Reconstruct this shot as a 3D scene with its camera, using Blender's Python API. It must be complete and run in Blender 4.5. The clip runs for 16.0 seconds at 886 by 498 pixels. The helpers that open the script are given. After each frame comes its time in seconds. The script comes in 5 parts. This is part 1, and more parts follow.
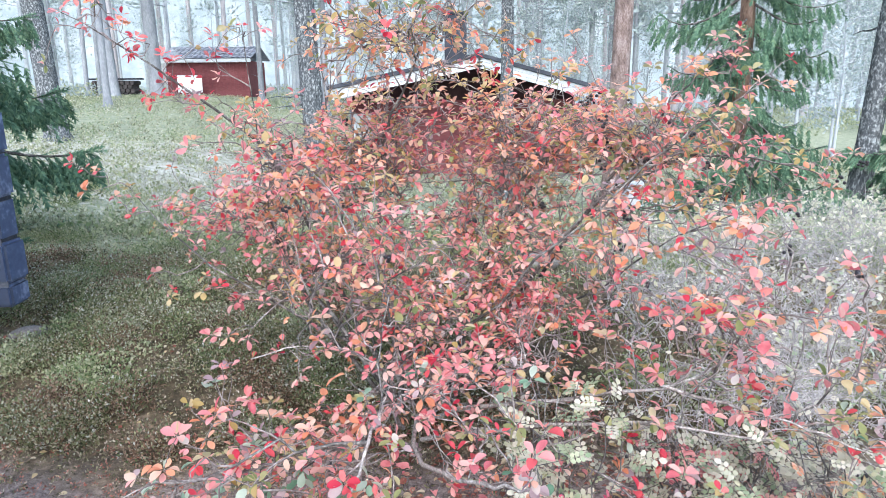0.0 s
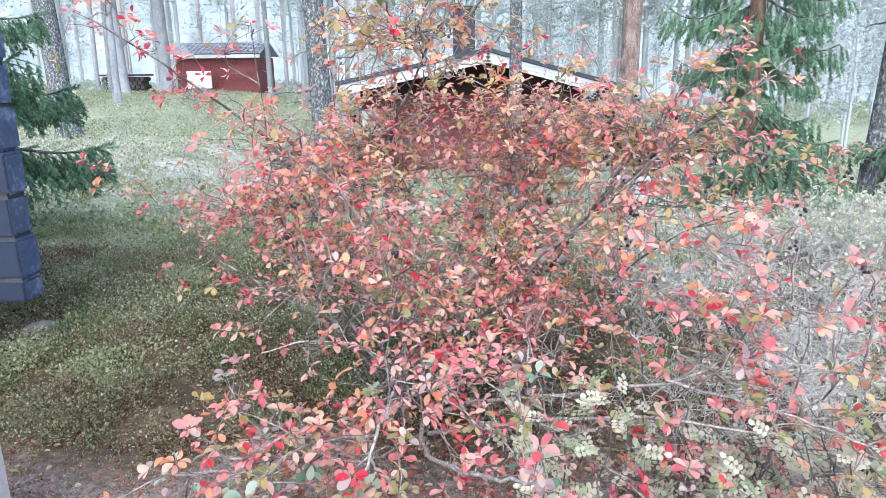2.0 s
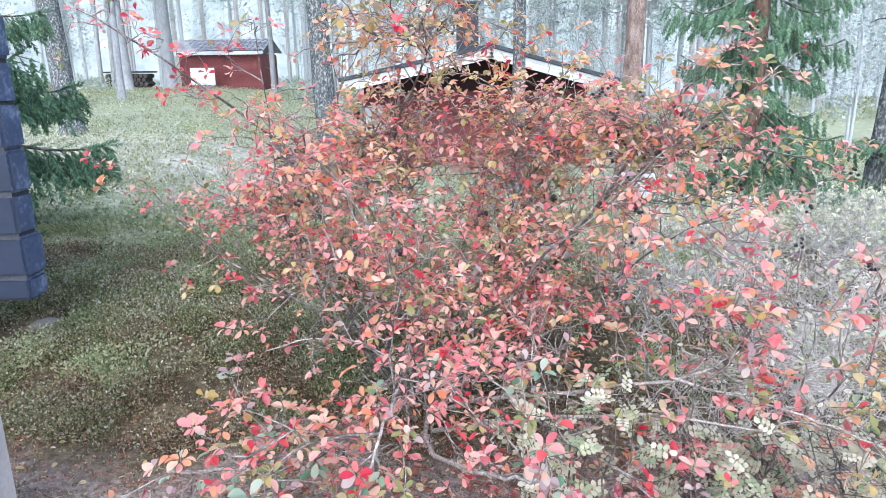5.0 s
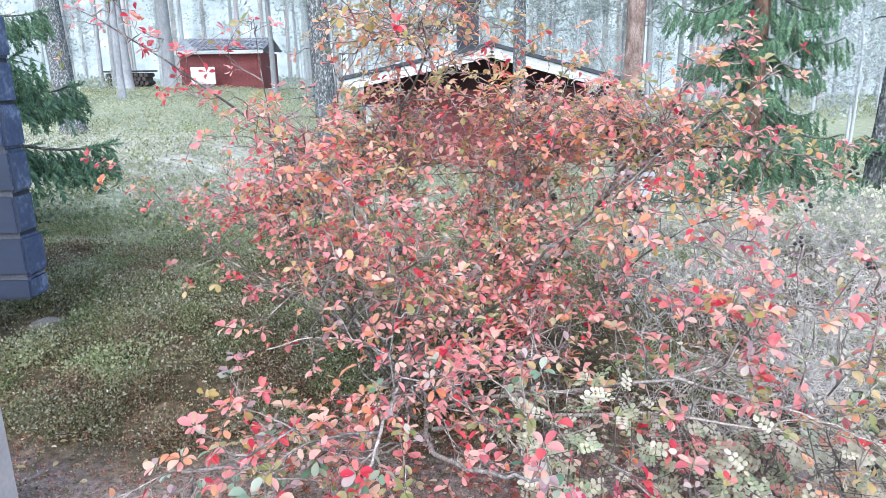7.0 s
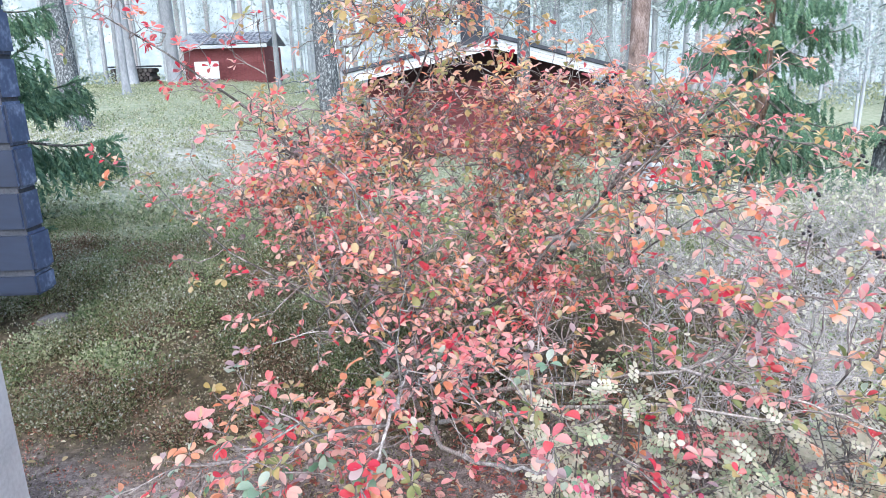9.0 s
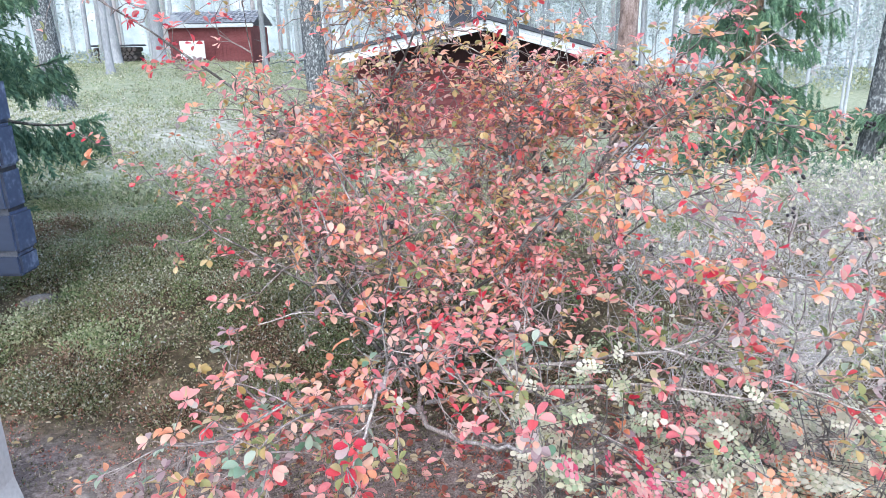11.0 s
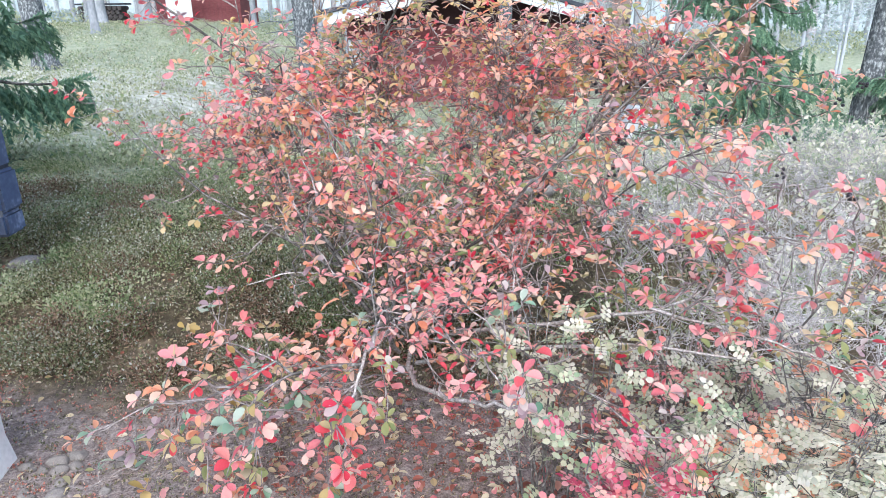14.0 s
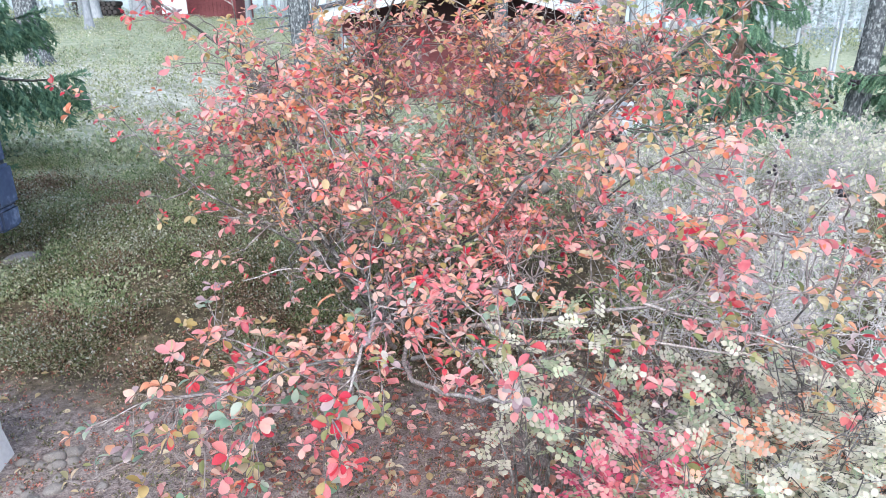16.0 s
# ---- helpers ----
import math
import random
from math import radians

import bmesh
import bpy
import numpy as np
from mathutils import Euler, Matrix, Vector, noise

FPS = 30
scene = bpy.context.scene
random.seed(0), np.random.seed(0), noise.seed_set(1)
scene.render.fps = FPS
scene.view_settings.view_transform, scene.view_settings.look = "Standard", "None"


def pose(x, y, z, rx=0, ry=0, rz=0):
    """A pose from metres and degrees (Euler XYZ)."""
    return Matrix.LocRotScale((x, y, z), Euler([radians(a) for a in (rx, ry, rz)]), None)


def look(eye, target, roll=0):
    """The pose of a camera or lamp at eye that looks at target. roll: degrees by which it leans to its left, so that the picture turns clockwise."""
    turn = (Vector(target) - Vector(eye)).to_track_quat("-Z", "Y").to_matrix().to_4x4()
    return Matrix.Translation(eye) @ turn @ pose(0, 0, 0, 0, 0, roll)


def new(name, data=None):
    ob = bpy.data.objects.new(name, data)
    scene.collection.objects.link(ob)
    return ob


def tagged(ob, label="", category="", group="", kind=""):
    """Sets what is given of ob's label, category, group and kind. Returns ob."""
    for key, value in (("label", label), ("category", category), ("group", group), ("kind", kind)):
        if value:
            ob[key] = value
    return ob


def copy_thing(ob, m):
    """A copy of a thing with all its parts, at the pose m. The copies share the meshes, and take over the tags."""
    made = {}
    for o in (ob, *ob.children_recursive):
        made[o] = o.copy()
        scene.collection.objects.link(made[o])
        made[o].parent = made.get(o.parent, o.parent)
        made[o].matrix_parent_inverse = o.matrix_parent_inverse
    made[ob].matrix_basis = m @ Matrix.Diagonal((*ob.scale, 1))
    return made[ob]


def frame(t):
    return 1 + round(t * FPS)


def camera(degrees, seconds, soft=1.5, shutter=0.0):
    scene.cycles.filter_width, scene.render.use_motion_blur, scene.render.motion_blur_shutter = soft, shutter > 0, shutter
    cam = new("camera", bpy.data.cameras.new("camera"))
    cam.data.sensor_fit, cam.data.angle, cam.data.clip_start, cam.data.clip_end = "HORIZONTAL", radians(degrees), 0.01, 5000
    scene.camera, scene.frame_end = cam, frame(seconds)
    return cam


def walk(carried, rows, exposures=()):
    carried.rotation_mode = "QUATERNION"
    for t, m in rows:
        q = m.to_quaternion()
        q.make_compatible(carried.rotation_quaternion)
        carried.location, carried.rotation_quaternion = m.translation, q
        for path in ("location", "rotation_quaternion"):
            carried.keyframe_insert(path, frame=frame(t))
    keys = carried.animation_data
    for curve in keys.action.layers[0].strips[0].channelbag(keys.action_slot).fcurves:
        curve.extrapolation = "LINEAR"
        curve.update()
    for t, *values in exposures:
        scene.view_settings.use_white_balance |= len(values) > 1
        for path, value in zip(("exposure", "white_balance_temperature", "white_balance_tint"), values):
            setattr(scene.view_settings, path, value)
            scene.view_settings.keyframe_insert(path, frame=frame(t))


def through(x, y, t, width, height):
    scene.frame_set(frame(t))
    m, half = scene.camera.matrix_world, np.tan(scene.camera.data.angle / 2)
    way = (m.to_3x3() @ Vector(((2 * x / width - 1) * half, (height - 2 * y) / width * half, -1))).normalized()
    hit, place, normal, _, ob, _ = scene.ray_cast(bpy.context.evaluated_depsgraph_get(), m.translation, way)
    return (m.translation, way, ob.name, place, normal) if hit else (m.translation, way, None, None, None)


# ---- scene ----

cam = camera(66.84, 16.0, soft=0.5)
walk(cam, [
    (0.0, pose(-0.0062, 0.0155, 1.5888, 76.328, 0.523, -1.273)),
    (0.5, pose(-0.0058, 0.0109, 1.5932, 76.862, 0.479, -0.964)),
    (1.0, pose(-0.0075, 0.0068, 1.5914, 75.826, 0.281, -0.579)),
    (1.5, pose(-0.0035, -0.0009, 1.5942, 75.454, 0.518, -0.931)),
    (2.0, pose(-0.0011, -0.0022, 1.5955, 75.912, 0.737, -0.553)),
    (2.5, pose(-0.0020, -0.0005, 1.5930, 75.609, 0.861, -0.336)),
    (3.0, pose(-0.0012, 0.0067, 1.5944, 75.746, 0.785, -0.028)),
    (3.5, pose(-0.0010, 0.0101, 1.5955, 75.572, 0.936, -0.395)),
    (6.0, pose(-0.0032, -0.0023, 1.5994, 75.616, 0.869, -0.215)),
    (6.5, pose(-0.0009, -0.0037, 1.5993, 75.324, 0.801, -0.619)),
    (7.0, pose(-0.0000, -0.0000, 1.6000, 75.498, 0.968, -0.250)),
    (7.5, pose(0.0008, 0.0012, 1.5994, 75.420, 0.898, -0.287)),
    (8.0, pose(-0.0004, 0.0029, 1.5985, 75.062, 1.259, -0.183)),
    (8.5, pose(-0.0007, 0.0070, 1.5991, 74.675, 1.450, -0.109)),
    (9.0, pose(0.0004, 0.0076, 1.5984, 74.874, 1.563, 0.084)),
    (11.5, pose(0.0062, 0.0094, 1.5889, 72.832, 0.981, -1.021)),
    (12.0, pose(0.0056, 0.0118, 1.5872, 72.422, 0.673, -0.820)),
    (12.5, pose(0.0075, 0.0077, 1.5849, 72.339, 0.847, -1.094)),
    (13.0, pose(0.0093, 0.0080, 1.5821, 71.777, 0.937, -1.018)),
    (13.5, pose(0.0122, 0.0096, 1.5801, 71.242, 0.479, -1.327)),
    (14.0, pose(0.0144, 0.0098, 1.5738, 70.399, 0.769, -1.438)),
    (14.5, pose(0.0126, 0.0061, 1.5728, 70.080, 0.302, -1.431)),
    (15.0, pose(0.0127, 0.0002, 1.5713, 69.725, 0.165, -1.542)),
    (15.5, pose(0.0147, -0.0051, 1.5722, 69.927, 0.459, -1.638)),
    (16.0, pose(0.0150, -0.0050, 1.5778, 70.091, 0.675, -1.785)),], exposures=[(0.0, 1.43, 5830, 7), (16.0, 1.43, 5830, 7)])

# ---- world, sky and sun: a misty, overcast day ----
world = bpy.data.worlds.new("overcast_sky")
scene.world = world
world.use_nodes = True
wn = world.node_tree.nodes
sky = wn.new("ShaderNodeTexSky")
sky.sky_type, sky.sun_disc = "NISHITA", False
sky.sun_elevation, sky.sun_rotation = radians(46), radians(192)
sky.air_density, sky.dust_density, sky.ozone_density = 1.0, 2.5, 1.0
wn["Background"].inputs["Strength"].default_value = 0.15
world.node_tree.links.new(sky.outputs[0], wn["Background"].inputs["Color"])

sun_data = bpy.data.lights.new("sun", "SUN")
sun_data.energy, sun_data.angle, sun_data.color = 1.5, radians(75), (1.0, 0.97, 0.93)
sun = new("sun", sun_data)
sun.matrix_world = look((2.2, -8.0, 11.6), (0, 3, 0))


# ---- materials ----
def nodes_of(m):
    m.use_nodes = True
    nt = m.node_tree
    return nt, nt.nodes, nt.links, nt.nodes["Principled BSDF"]


def ramp_node(n, stops):
    r = n.new("ShaderNodeValToRGB")
    els = r.color_ramp.elements
    while len(els) < len(stops):
        els.new(0.5)
    for e, (p, c) in zip(els, stops):
        e.position, e.color = p, (*c, 1)
    return r


def surface(name, dark, mid, light, scale=8.0, rough=0.8, bump=0.3, fine=60.0, stretch=(1, 1, 1), metal=0.0, depth=0.01):
    """Colour from two scales of noise, with relief from the finer one."""
    m = bpy.data.materials.new(name)
    nt, n, l, b = nodes_of(m)
    tc, mp = n.new("ShaderNodeTexCoord"), n.new("ShaderNodeMapping")
    mp.inputs["Scale"].default_value = stretch
    l.new(tc.outputs["Object"], mp.inputs["Vector"])
    a, f = n.new("ShaderNodeTexNoise"), n.new("ShaderNodeTexNoise")
    a.inputs["Scale"].default_value, a.inputs["Detail"].default_value = scale, 6
    f.inputs["Scale"].default_value, f.inputs["Detail"].default_value = fine, 4
    mx = n.new("ShaderNodeMath")
    mx.operation = "MULTIPLY_ADD"
    mx.inputs[1].default_value = 0.55
    half = n.new("ShaderNodeMath")
    half.operation = "MULTIPLY"
    half.inputs[1].default_value = 0.45
    for t in (a, f):
        l.new(mp.outputs[0], t.inputs["Vector"])
    l.new(f.outputs["Fac"], half.inputs[0])
    l.new(a.outputs["Fac"], mx.inputs[0])
    l.new(half.outputs[0], mx.inputs[2])
    r = ramp_node(n, [(0.32, dark), (0.5, mid), (0.68, light)])
    l.new(mx.outputs[0], r.inputs[0])
    l.new(r.outputs[0], b.inputs["Base Color"])
    b.inputs["Roughness"].default_value, b.inputs["Metallic"].default_value = rough, metal
    b.inputs["Specular IOR Level"].default_value = 0.5 if rough < 0.7 else 0.2
    bp = n.new("ShaderNodeBump")
    bp.inputs["Strength"].default_value, bp.inputs["Distance"].default_value = bump, depth
    l.new(mx.outputs[0], bp.inputs["Height"])
    l.new(bp.outputs[0], b.inputs["Normal"])
    return m


def leafy(name, stops, rough=0.5, through=0.58, spot=0.25, gloss=0.2):
    """A thin leaf: the hue differs from leaf to leaf, with blotches, and some light comes through."""
    m = bpy.data.materials.new(name)
    nt, n, l, b = nodes_of(m)
    geo, info = n.new("ShaderNodeNewGeometry"), n.new("ShaderNodeObjectInfo")
    ad = n.new("ShaderNodeMath")
    ad.operation = "ADD"
    l.new(geo.outputs["Random Per Island"], ad.inputs[0])
    l.new(info.outputs["Random"], ad.inputs[1])
    fr = n.new("ShaderNodeMath")
    fr.operation = "FRACT"
    l.new(ad.outputs[0], fr.inputs[0])
    no, tc = n.new("ShaderNodeTexNoise"), n.new("ShaderNodeTexCoord")
    no.inputs["Scale"].default_value, no.inputs["Detail"].default_value = 42, 4
    l.new(tc.outputs["Object"], no.inputs["Vector"])
    bl = n.new("ShaderNodeMath")
    bl.operation = "MULTIPLY_ADD"
    bl.inputs[1].default_value = spot
    l.new(no.outputs["Fac"], bl.inputs[0])
    sc = n.new("ShaderNodeMath")
    sc.operation = "MULTIPLY_ADD"
    sc.inputs[1].default_value, sc.inputs[2].default_value = 1.0, -spot * 0.5
    l.new(fr.outputs[0], sc.inputs[0])
    l.new(sc.outputs[0], bl.inputs[2])
    r = ramp_node(n, stops)
    l.new(bl.outputs[0], r.inputs[0])
    l.new(r.outputs[0], b.inputs["Base Color"])
    b.inputs["Roughness"].default_value, b.inputs["Specular IOR Level"].default_value = rough, gloss
    tr = n.new("ShaderNodeBsdfTranslucent")
    l.new(r.outputs[0], tr.inputs["Color"])
    mix = n.new("ShaderNodeMixShader")
    mix.inputs[0].default_value = through
    l.new(b.outputs[0], mix.inputs[1])
    l.new(tr.outputs[0], mix.inputs[2])
    l.new(mix.outputs[0], n["Material Output"].inputs["Surface"])
    return m


LEAF = [
    leafy("leaf_pink", [(0.0, (0.60, 0.15, 0.18)), (0.3, (0.80, 0.32, 0.33)), (0.65, (0.86, 0.45, 0.42)), (1.0, (0.80, 0.56, 0.47))], spot=0.5),
    leafy("leaf_red", [(0.0, (0.58, 0.04, 0.08)), (0.5, (0.76, 0.12, 0.14)), (1.0, (0.84, 0.36, 0.32))], spot=0.4),
    leafy("leaf_orange", [(0.0, (0.70, 0.25, 0.14)), (0.4, (0.81, 0.42, 0.26)), (0.75, (0.85, 0.55, 0.43)), (1.0, (0.80, 0.60, 0.48))], spot=0.5),
    leafy("leaf_ochre", [(0.0, (0.42, 0.31, 0.11)), (0.5, (0.56, 0.43, 0.20)), (1.0, (0.68, 0.56, 0.34))], spot=0.4),
    leafy("leaf_olive", [(0.0, (0.20, 0.25, 0.10)), (0.5, (0.40, 0.40, 0.18)), (1.0, (0.64, 0.52, 0.36))], spot=0.5),
    leafy("leaf_green", [(0.0, (0.14, 0.27, 0.17)), (0.5, (0.30, 0.43, 0.31)), (1.0, (0.54, 0.60, 0.50))], spot=0.4),
    leafy("leaf_mauve", [(0.0, (0.36, 0.25, 0.28)), (0.5, (0.54, 0.42, 0.43)), (1.0, (0.62, 0.58, 0.52))], spot=0.5),
]
M_PALELEAF = leafy("leaf_cream", [(0.0, (0.54, 0.54, 0.40)), (0.5, (0.70, 0.68, 0.55)), (1.0, (0.80, 0.75, 0.64))])
M_PALEGREEN = leafy("leaf_pale_green", [(0.0, (0.30, 0.40, 0.24)), (0.5, (0.50, 0.56, 0.38)), (1.0, (0.70, 0.68, 0.48))])
M_CRIMSON = leafy("leaf_crimson", [(0.0, (0.52, 0.06, 0.14)), (0.4, (0.72, 0.18, 0.26)), (1.0, (0.84, 0.48, 0.50))], spot=0.5)
M_HEATH = leafy("heath_leaf", [(0.0, (0.05, 0.055, 0.03)), (0.35, (0.165, 0.175, 0.085)), (0.75, (0.33, 0.32, 0.18)), (1.0, (0.60, 0.54, 0.42))])
# Cream heath leaves; the brightest tones also paint in leaf glints.
M_SPECK = leafy("pale_glint_heath_leaf", [(0.0, (0.14, 0.15, 0.085)), (0.55, (0.33, 0.33, 0.21)), (0.9, (0.56, 0.55, 0.43)), (1.0, (0.80, 0.78, 0.70))])
M_LICHEN = leafy("reindeer_lichen", [(0.0, (0.40, 0.41, 0.34)), (0.5, (0.60, 0.60, 0.53)), (1.0, (0.76, 0.75, 0.69))])
M_BROWNHEATH = leafy("brown_heath_leaf", [(0.0, (0.07, 0.048, 0.035)), (0.5, (0.25, 0.165, 0.11)), (0.85, (0.40, 0.28, 0.20)), (1.0, (0.58, 0.43, 0.33))])
M_BILBERRY = leafy("bilberry_leaf", [(0.0, (0.09, 0.13, 0.055)), (0.5, (0.23, 0.28, 0.13)), (1.0, (0.46, 0.46, 0.27))])
M_GRASS = leafy("grass_blade", [(0.0, (0.16, 0.23, 0.10)), (0.5, (0.32, 0.38, 0.19)), (1.0, (0.58, 0.56, 0.38))])
# Pale grass, lightened further with distance haze put into its colour.
M_FARGRASS = leafy("pale_hazed_grass", [(0.0, (0.24, 0.28, 0.16)), (0.5, (0.42, 0.45, 0.28)), (1.0, (0.62, 0.60, 0.44))])
M_LITTER = leafy("fallen_birch_leaf", [(0.0, (0.55, 0.42, 0.22)), (0.5, (0.70, 0.60, 0.40)), (1.0, (0.82, 0.76, 0.62))])
M_DEADLEAF = leafy("fallen_red_leaf", [(0.0, (0.20, 0.08, 0.06)), (0.5, (0.45, 0.16, 0.12)), (1.0, (0.62, 0.34, 0.26))])
# Needle greens are lightened in part to carry haze in their colour.
M_NEEDLE = leafy("spruce_needle", [(0.0, (0.075, 0.15, 0.10)), (0.5, (0.135, 0.235, 0.15)), (1.0, (0.22, 0.33, 0.195))], through=0.25)
M_PINENEEDLE = leafy("pine_needle", [(0.0, (0.10, 0.17, 0.11)), (1.0, (0.20, 0.27, 0.18))], through=0.15)
M_TWIG = surface("shrub_bark", (0.03, 0.027, 0.026), (0.10, 0.092, 0.085), (0.42, 0.40, 0.375), 14, 0.85, 0.4, 90)
M_PALETWIG = surface("grey_twig", (0.18, 0.165, 0.165), (0.40, 0.375, 0.365), (0.66, 0.63, 0.61), 14, 0.85, 0.3, 90)
M_FINETWIG = surface("young_twig_bark", (0.07, 0.055, 0.052), (0.20, 0.17, 0.16), (0.46, 0.42, 0.40), 14, 0.8, 0.3, 90)
M_MOSSBIT = leafy("moss_and_litter", [(0.0, (0.07, 0.06, 0.04)), (0.3, (0.16, 0.16, 0.08)), (0.6, (0.28, 0.25, 0.15)), (0.85, (0.42, 0.33, 0.26)), (1.0, (0.62, 0.56, 0.46))])
M_BERRY = surface("black_berry", (0.006, 0.005, 0.008), (0.012, 0.01, 0.014), (0.03, 0.025, 0.03), 30, 0.3, 0.1, 120)
M_PINEBARK = surface("pine_bark", (0.09, 0.065, 0.058), (0.24, 0.175, 0.155), (0.44, 0.36, 0.34), 14, 0.9, 1.0, 70, (1, 1, 0.35), depth=0.03)
M_GREYBARK = surface("lichen_bark", (0.03, 0.033, 0.036), (0.10, 0.108, 0.115), (0.44, 0.46, 0.46), 26, 0.9, 0.8, 50, (1, 1, 0.6), depth=0.02)
# Far bark and leaves: distance haze is painted into these base colours.
M_HAZEBARK = surface("hazed_grey_pine_bark", (0.20, 0.21, 0.23), (0.28, 0.29, 0.315), (0.38, 0.39, 0.41), 5, 0.95, 0.5, 22, (1, 1, 0.4))
M_MISTBARK = surface("deep_haze_pine_bark", (0.33, 0.35, 0.38), (0.40, 0.42, 0.45), (0.47, 0.49, 0.52), 4, 0.95, 0.3, 16, (1, 1, 0.4))
M_ROSYHAZEBARK = surface("rosy_hazed_pine_bark", (0.35, 0.325, 0.34), (0.42, 0.39, 0.405), (0.48, 0.455, 0.465), 4, 0.95, 0.3, 16, (1, 1, 0.4))
M_MISTLEAF = leafy("hazed_far_leaf", [(0.0, (0.28, 0.335, 0.33)), (0.5, (0.38, 0.43, 0.42)), (1.0, (0.50, 0.545, 0.52))], through=0.3)
M_SPRUCEBARK = surface("spruce_bark", (0.10, 0.06, 0.045), (0.26, 0.17, 0.13), (0.42, 0.30, 0.24), 10, 0.9, 0.7, 50, (1, 1, 0.4), depth=0.02)
# Log fronts get a darker blue than the ends: shade painted in.
M_BLUE = surface("shaded_blue_grey_paint", (0.008, 0.014, 0.034), (0.012, 0.021, 0.047), (0.021, 0.033, 0.068), 2.5, 0.55, 0.25, 30, (0.15, 1, 1), depth=0.004)
M_BLUEEND = surface("lighter_blue_end_grain", (0.035, 0.055, 0.115), (0.055, 0.08, 0.155), (0.22, 0.27, 0.40), 6, 0.6, 0.3, 40, depth=0.004)
M_CONCRETE = surface("pale_concrete", (0.42, 0.42, 0.43), (0.52, 0.52, 0.53), (0.60, 0.60, 0.60), 4, 0.9, 0.4, 60, depth=0.006)
M_DARKWOOD = surface("dark_grey_wood", (0.035, 0.032, 0.034), (0.07, 0.062, 0.062), (0.12, 0.105, 0.10), 6, 0.85, 0.4, 50)
M_LIMB = surface("pale_lichen_bark", (0.12, 0.105, 0.095), (0.30, 0.27, 0.25), (0.56, 0.53, 0.50), 40, 0.85, 0.5, 160, depth=0.003)
M_STONE = surface("field_stone", (0.11, 0.095, 0.085), (0.19, 0.17, 0.155), (0.29, 0.265, 0.245), 9, 0.85, 0.5, 60)
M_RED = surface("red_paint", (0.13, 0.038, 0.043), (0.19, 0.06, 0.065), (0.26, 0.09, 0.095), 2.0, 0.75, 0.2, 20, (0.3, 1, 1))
# Gable red darkened: the shade under the roof overhang is in this colour.
M_SHADEDRED = surface("roof_shaded_gable_paint", (0.028, 0.014, 0.018), (0.042, 0.020, 0.025), (0.06, 0.029, 0.034), 2.0, 0.75, 0.2, 20, (1, 1, 0.3))
M_WHITE = surface("white_paint", (0.48, 0.50, 0.52), (0.58, 0.60, 0.62), (0.68, 0.69, 0.70), 2.0, 0.6, 0.1, 30, (0.3, 1, 1))
M_FELT = surface("dark_roof_felt", (0.035, 0.04, 0.05), (0.06, 0.065, 0.08), (0.10, 0.105, 0.12), 4, 0.85, 0.3, 80)
M_TILE = surface("grey_roof_tile", (0.26, 0.27, 0.30), (0.36, 0.37, 0.40), (0.46, 0.47, 0.50), 3, 0.8, 0.3, 30)
M_BOARD = surface("white_board", (0.74, 0.75, 0.76), (0.80, 0.81, 0.82), (0.84, 0.85, 0.86), 1.2, 0.5, 0.05, 20)
M_TARP = surface("pale_tarpaulin", (0.62, 0.63, 0.66), (0.74, 0.75, 0.77), (0.82, 0.83, 0.84), 2.5, 0.55, 0.4, 20, depth=0.03)
M_NEEDLEFALL = surface("fallen_needle", (0.16, 0.115, 0.095), (0.27, 0.205, 0.175), (0.42, 0.345, 0.30), 30, 0.85, 0.2, 90)
M_PLANK = surface("weathered_plank", (0.16, 0.12, 0.10), (0.28, 0.21, 0.17), (0.40, 0.31, 0.26), 6, 0.85, 0.4, 50, (0.2, 1, 1))
M_GLASS = surface("dim_window_glass", (0.10, 0.12, 0.13), (0.14, 0.16, 0.17), (0.20, 0.22, 0.23), 1.0, 0.08, 0.0, 5)
M_CURTAIN = surface("pale_curtain", (0.50, 0.53, 0.52), (0.60, 0.63, 0.62), (0.70, 0.72, 0.72), 6, 0.9, 0.3, 30, (1, 1, 0.2))


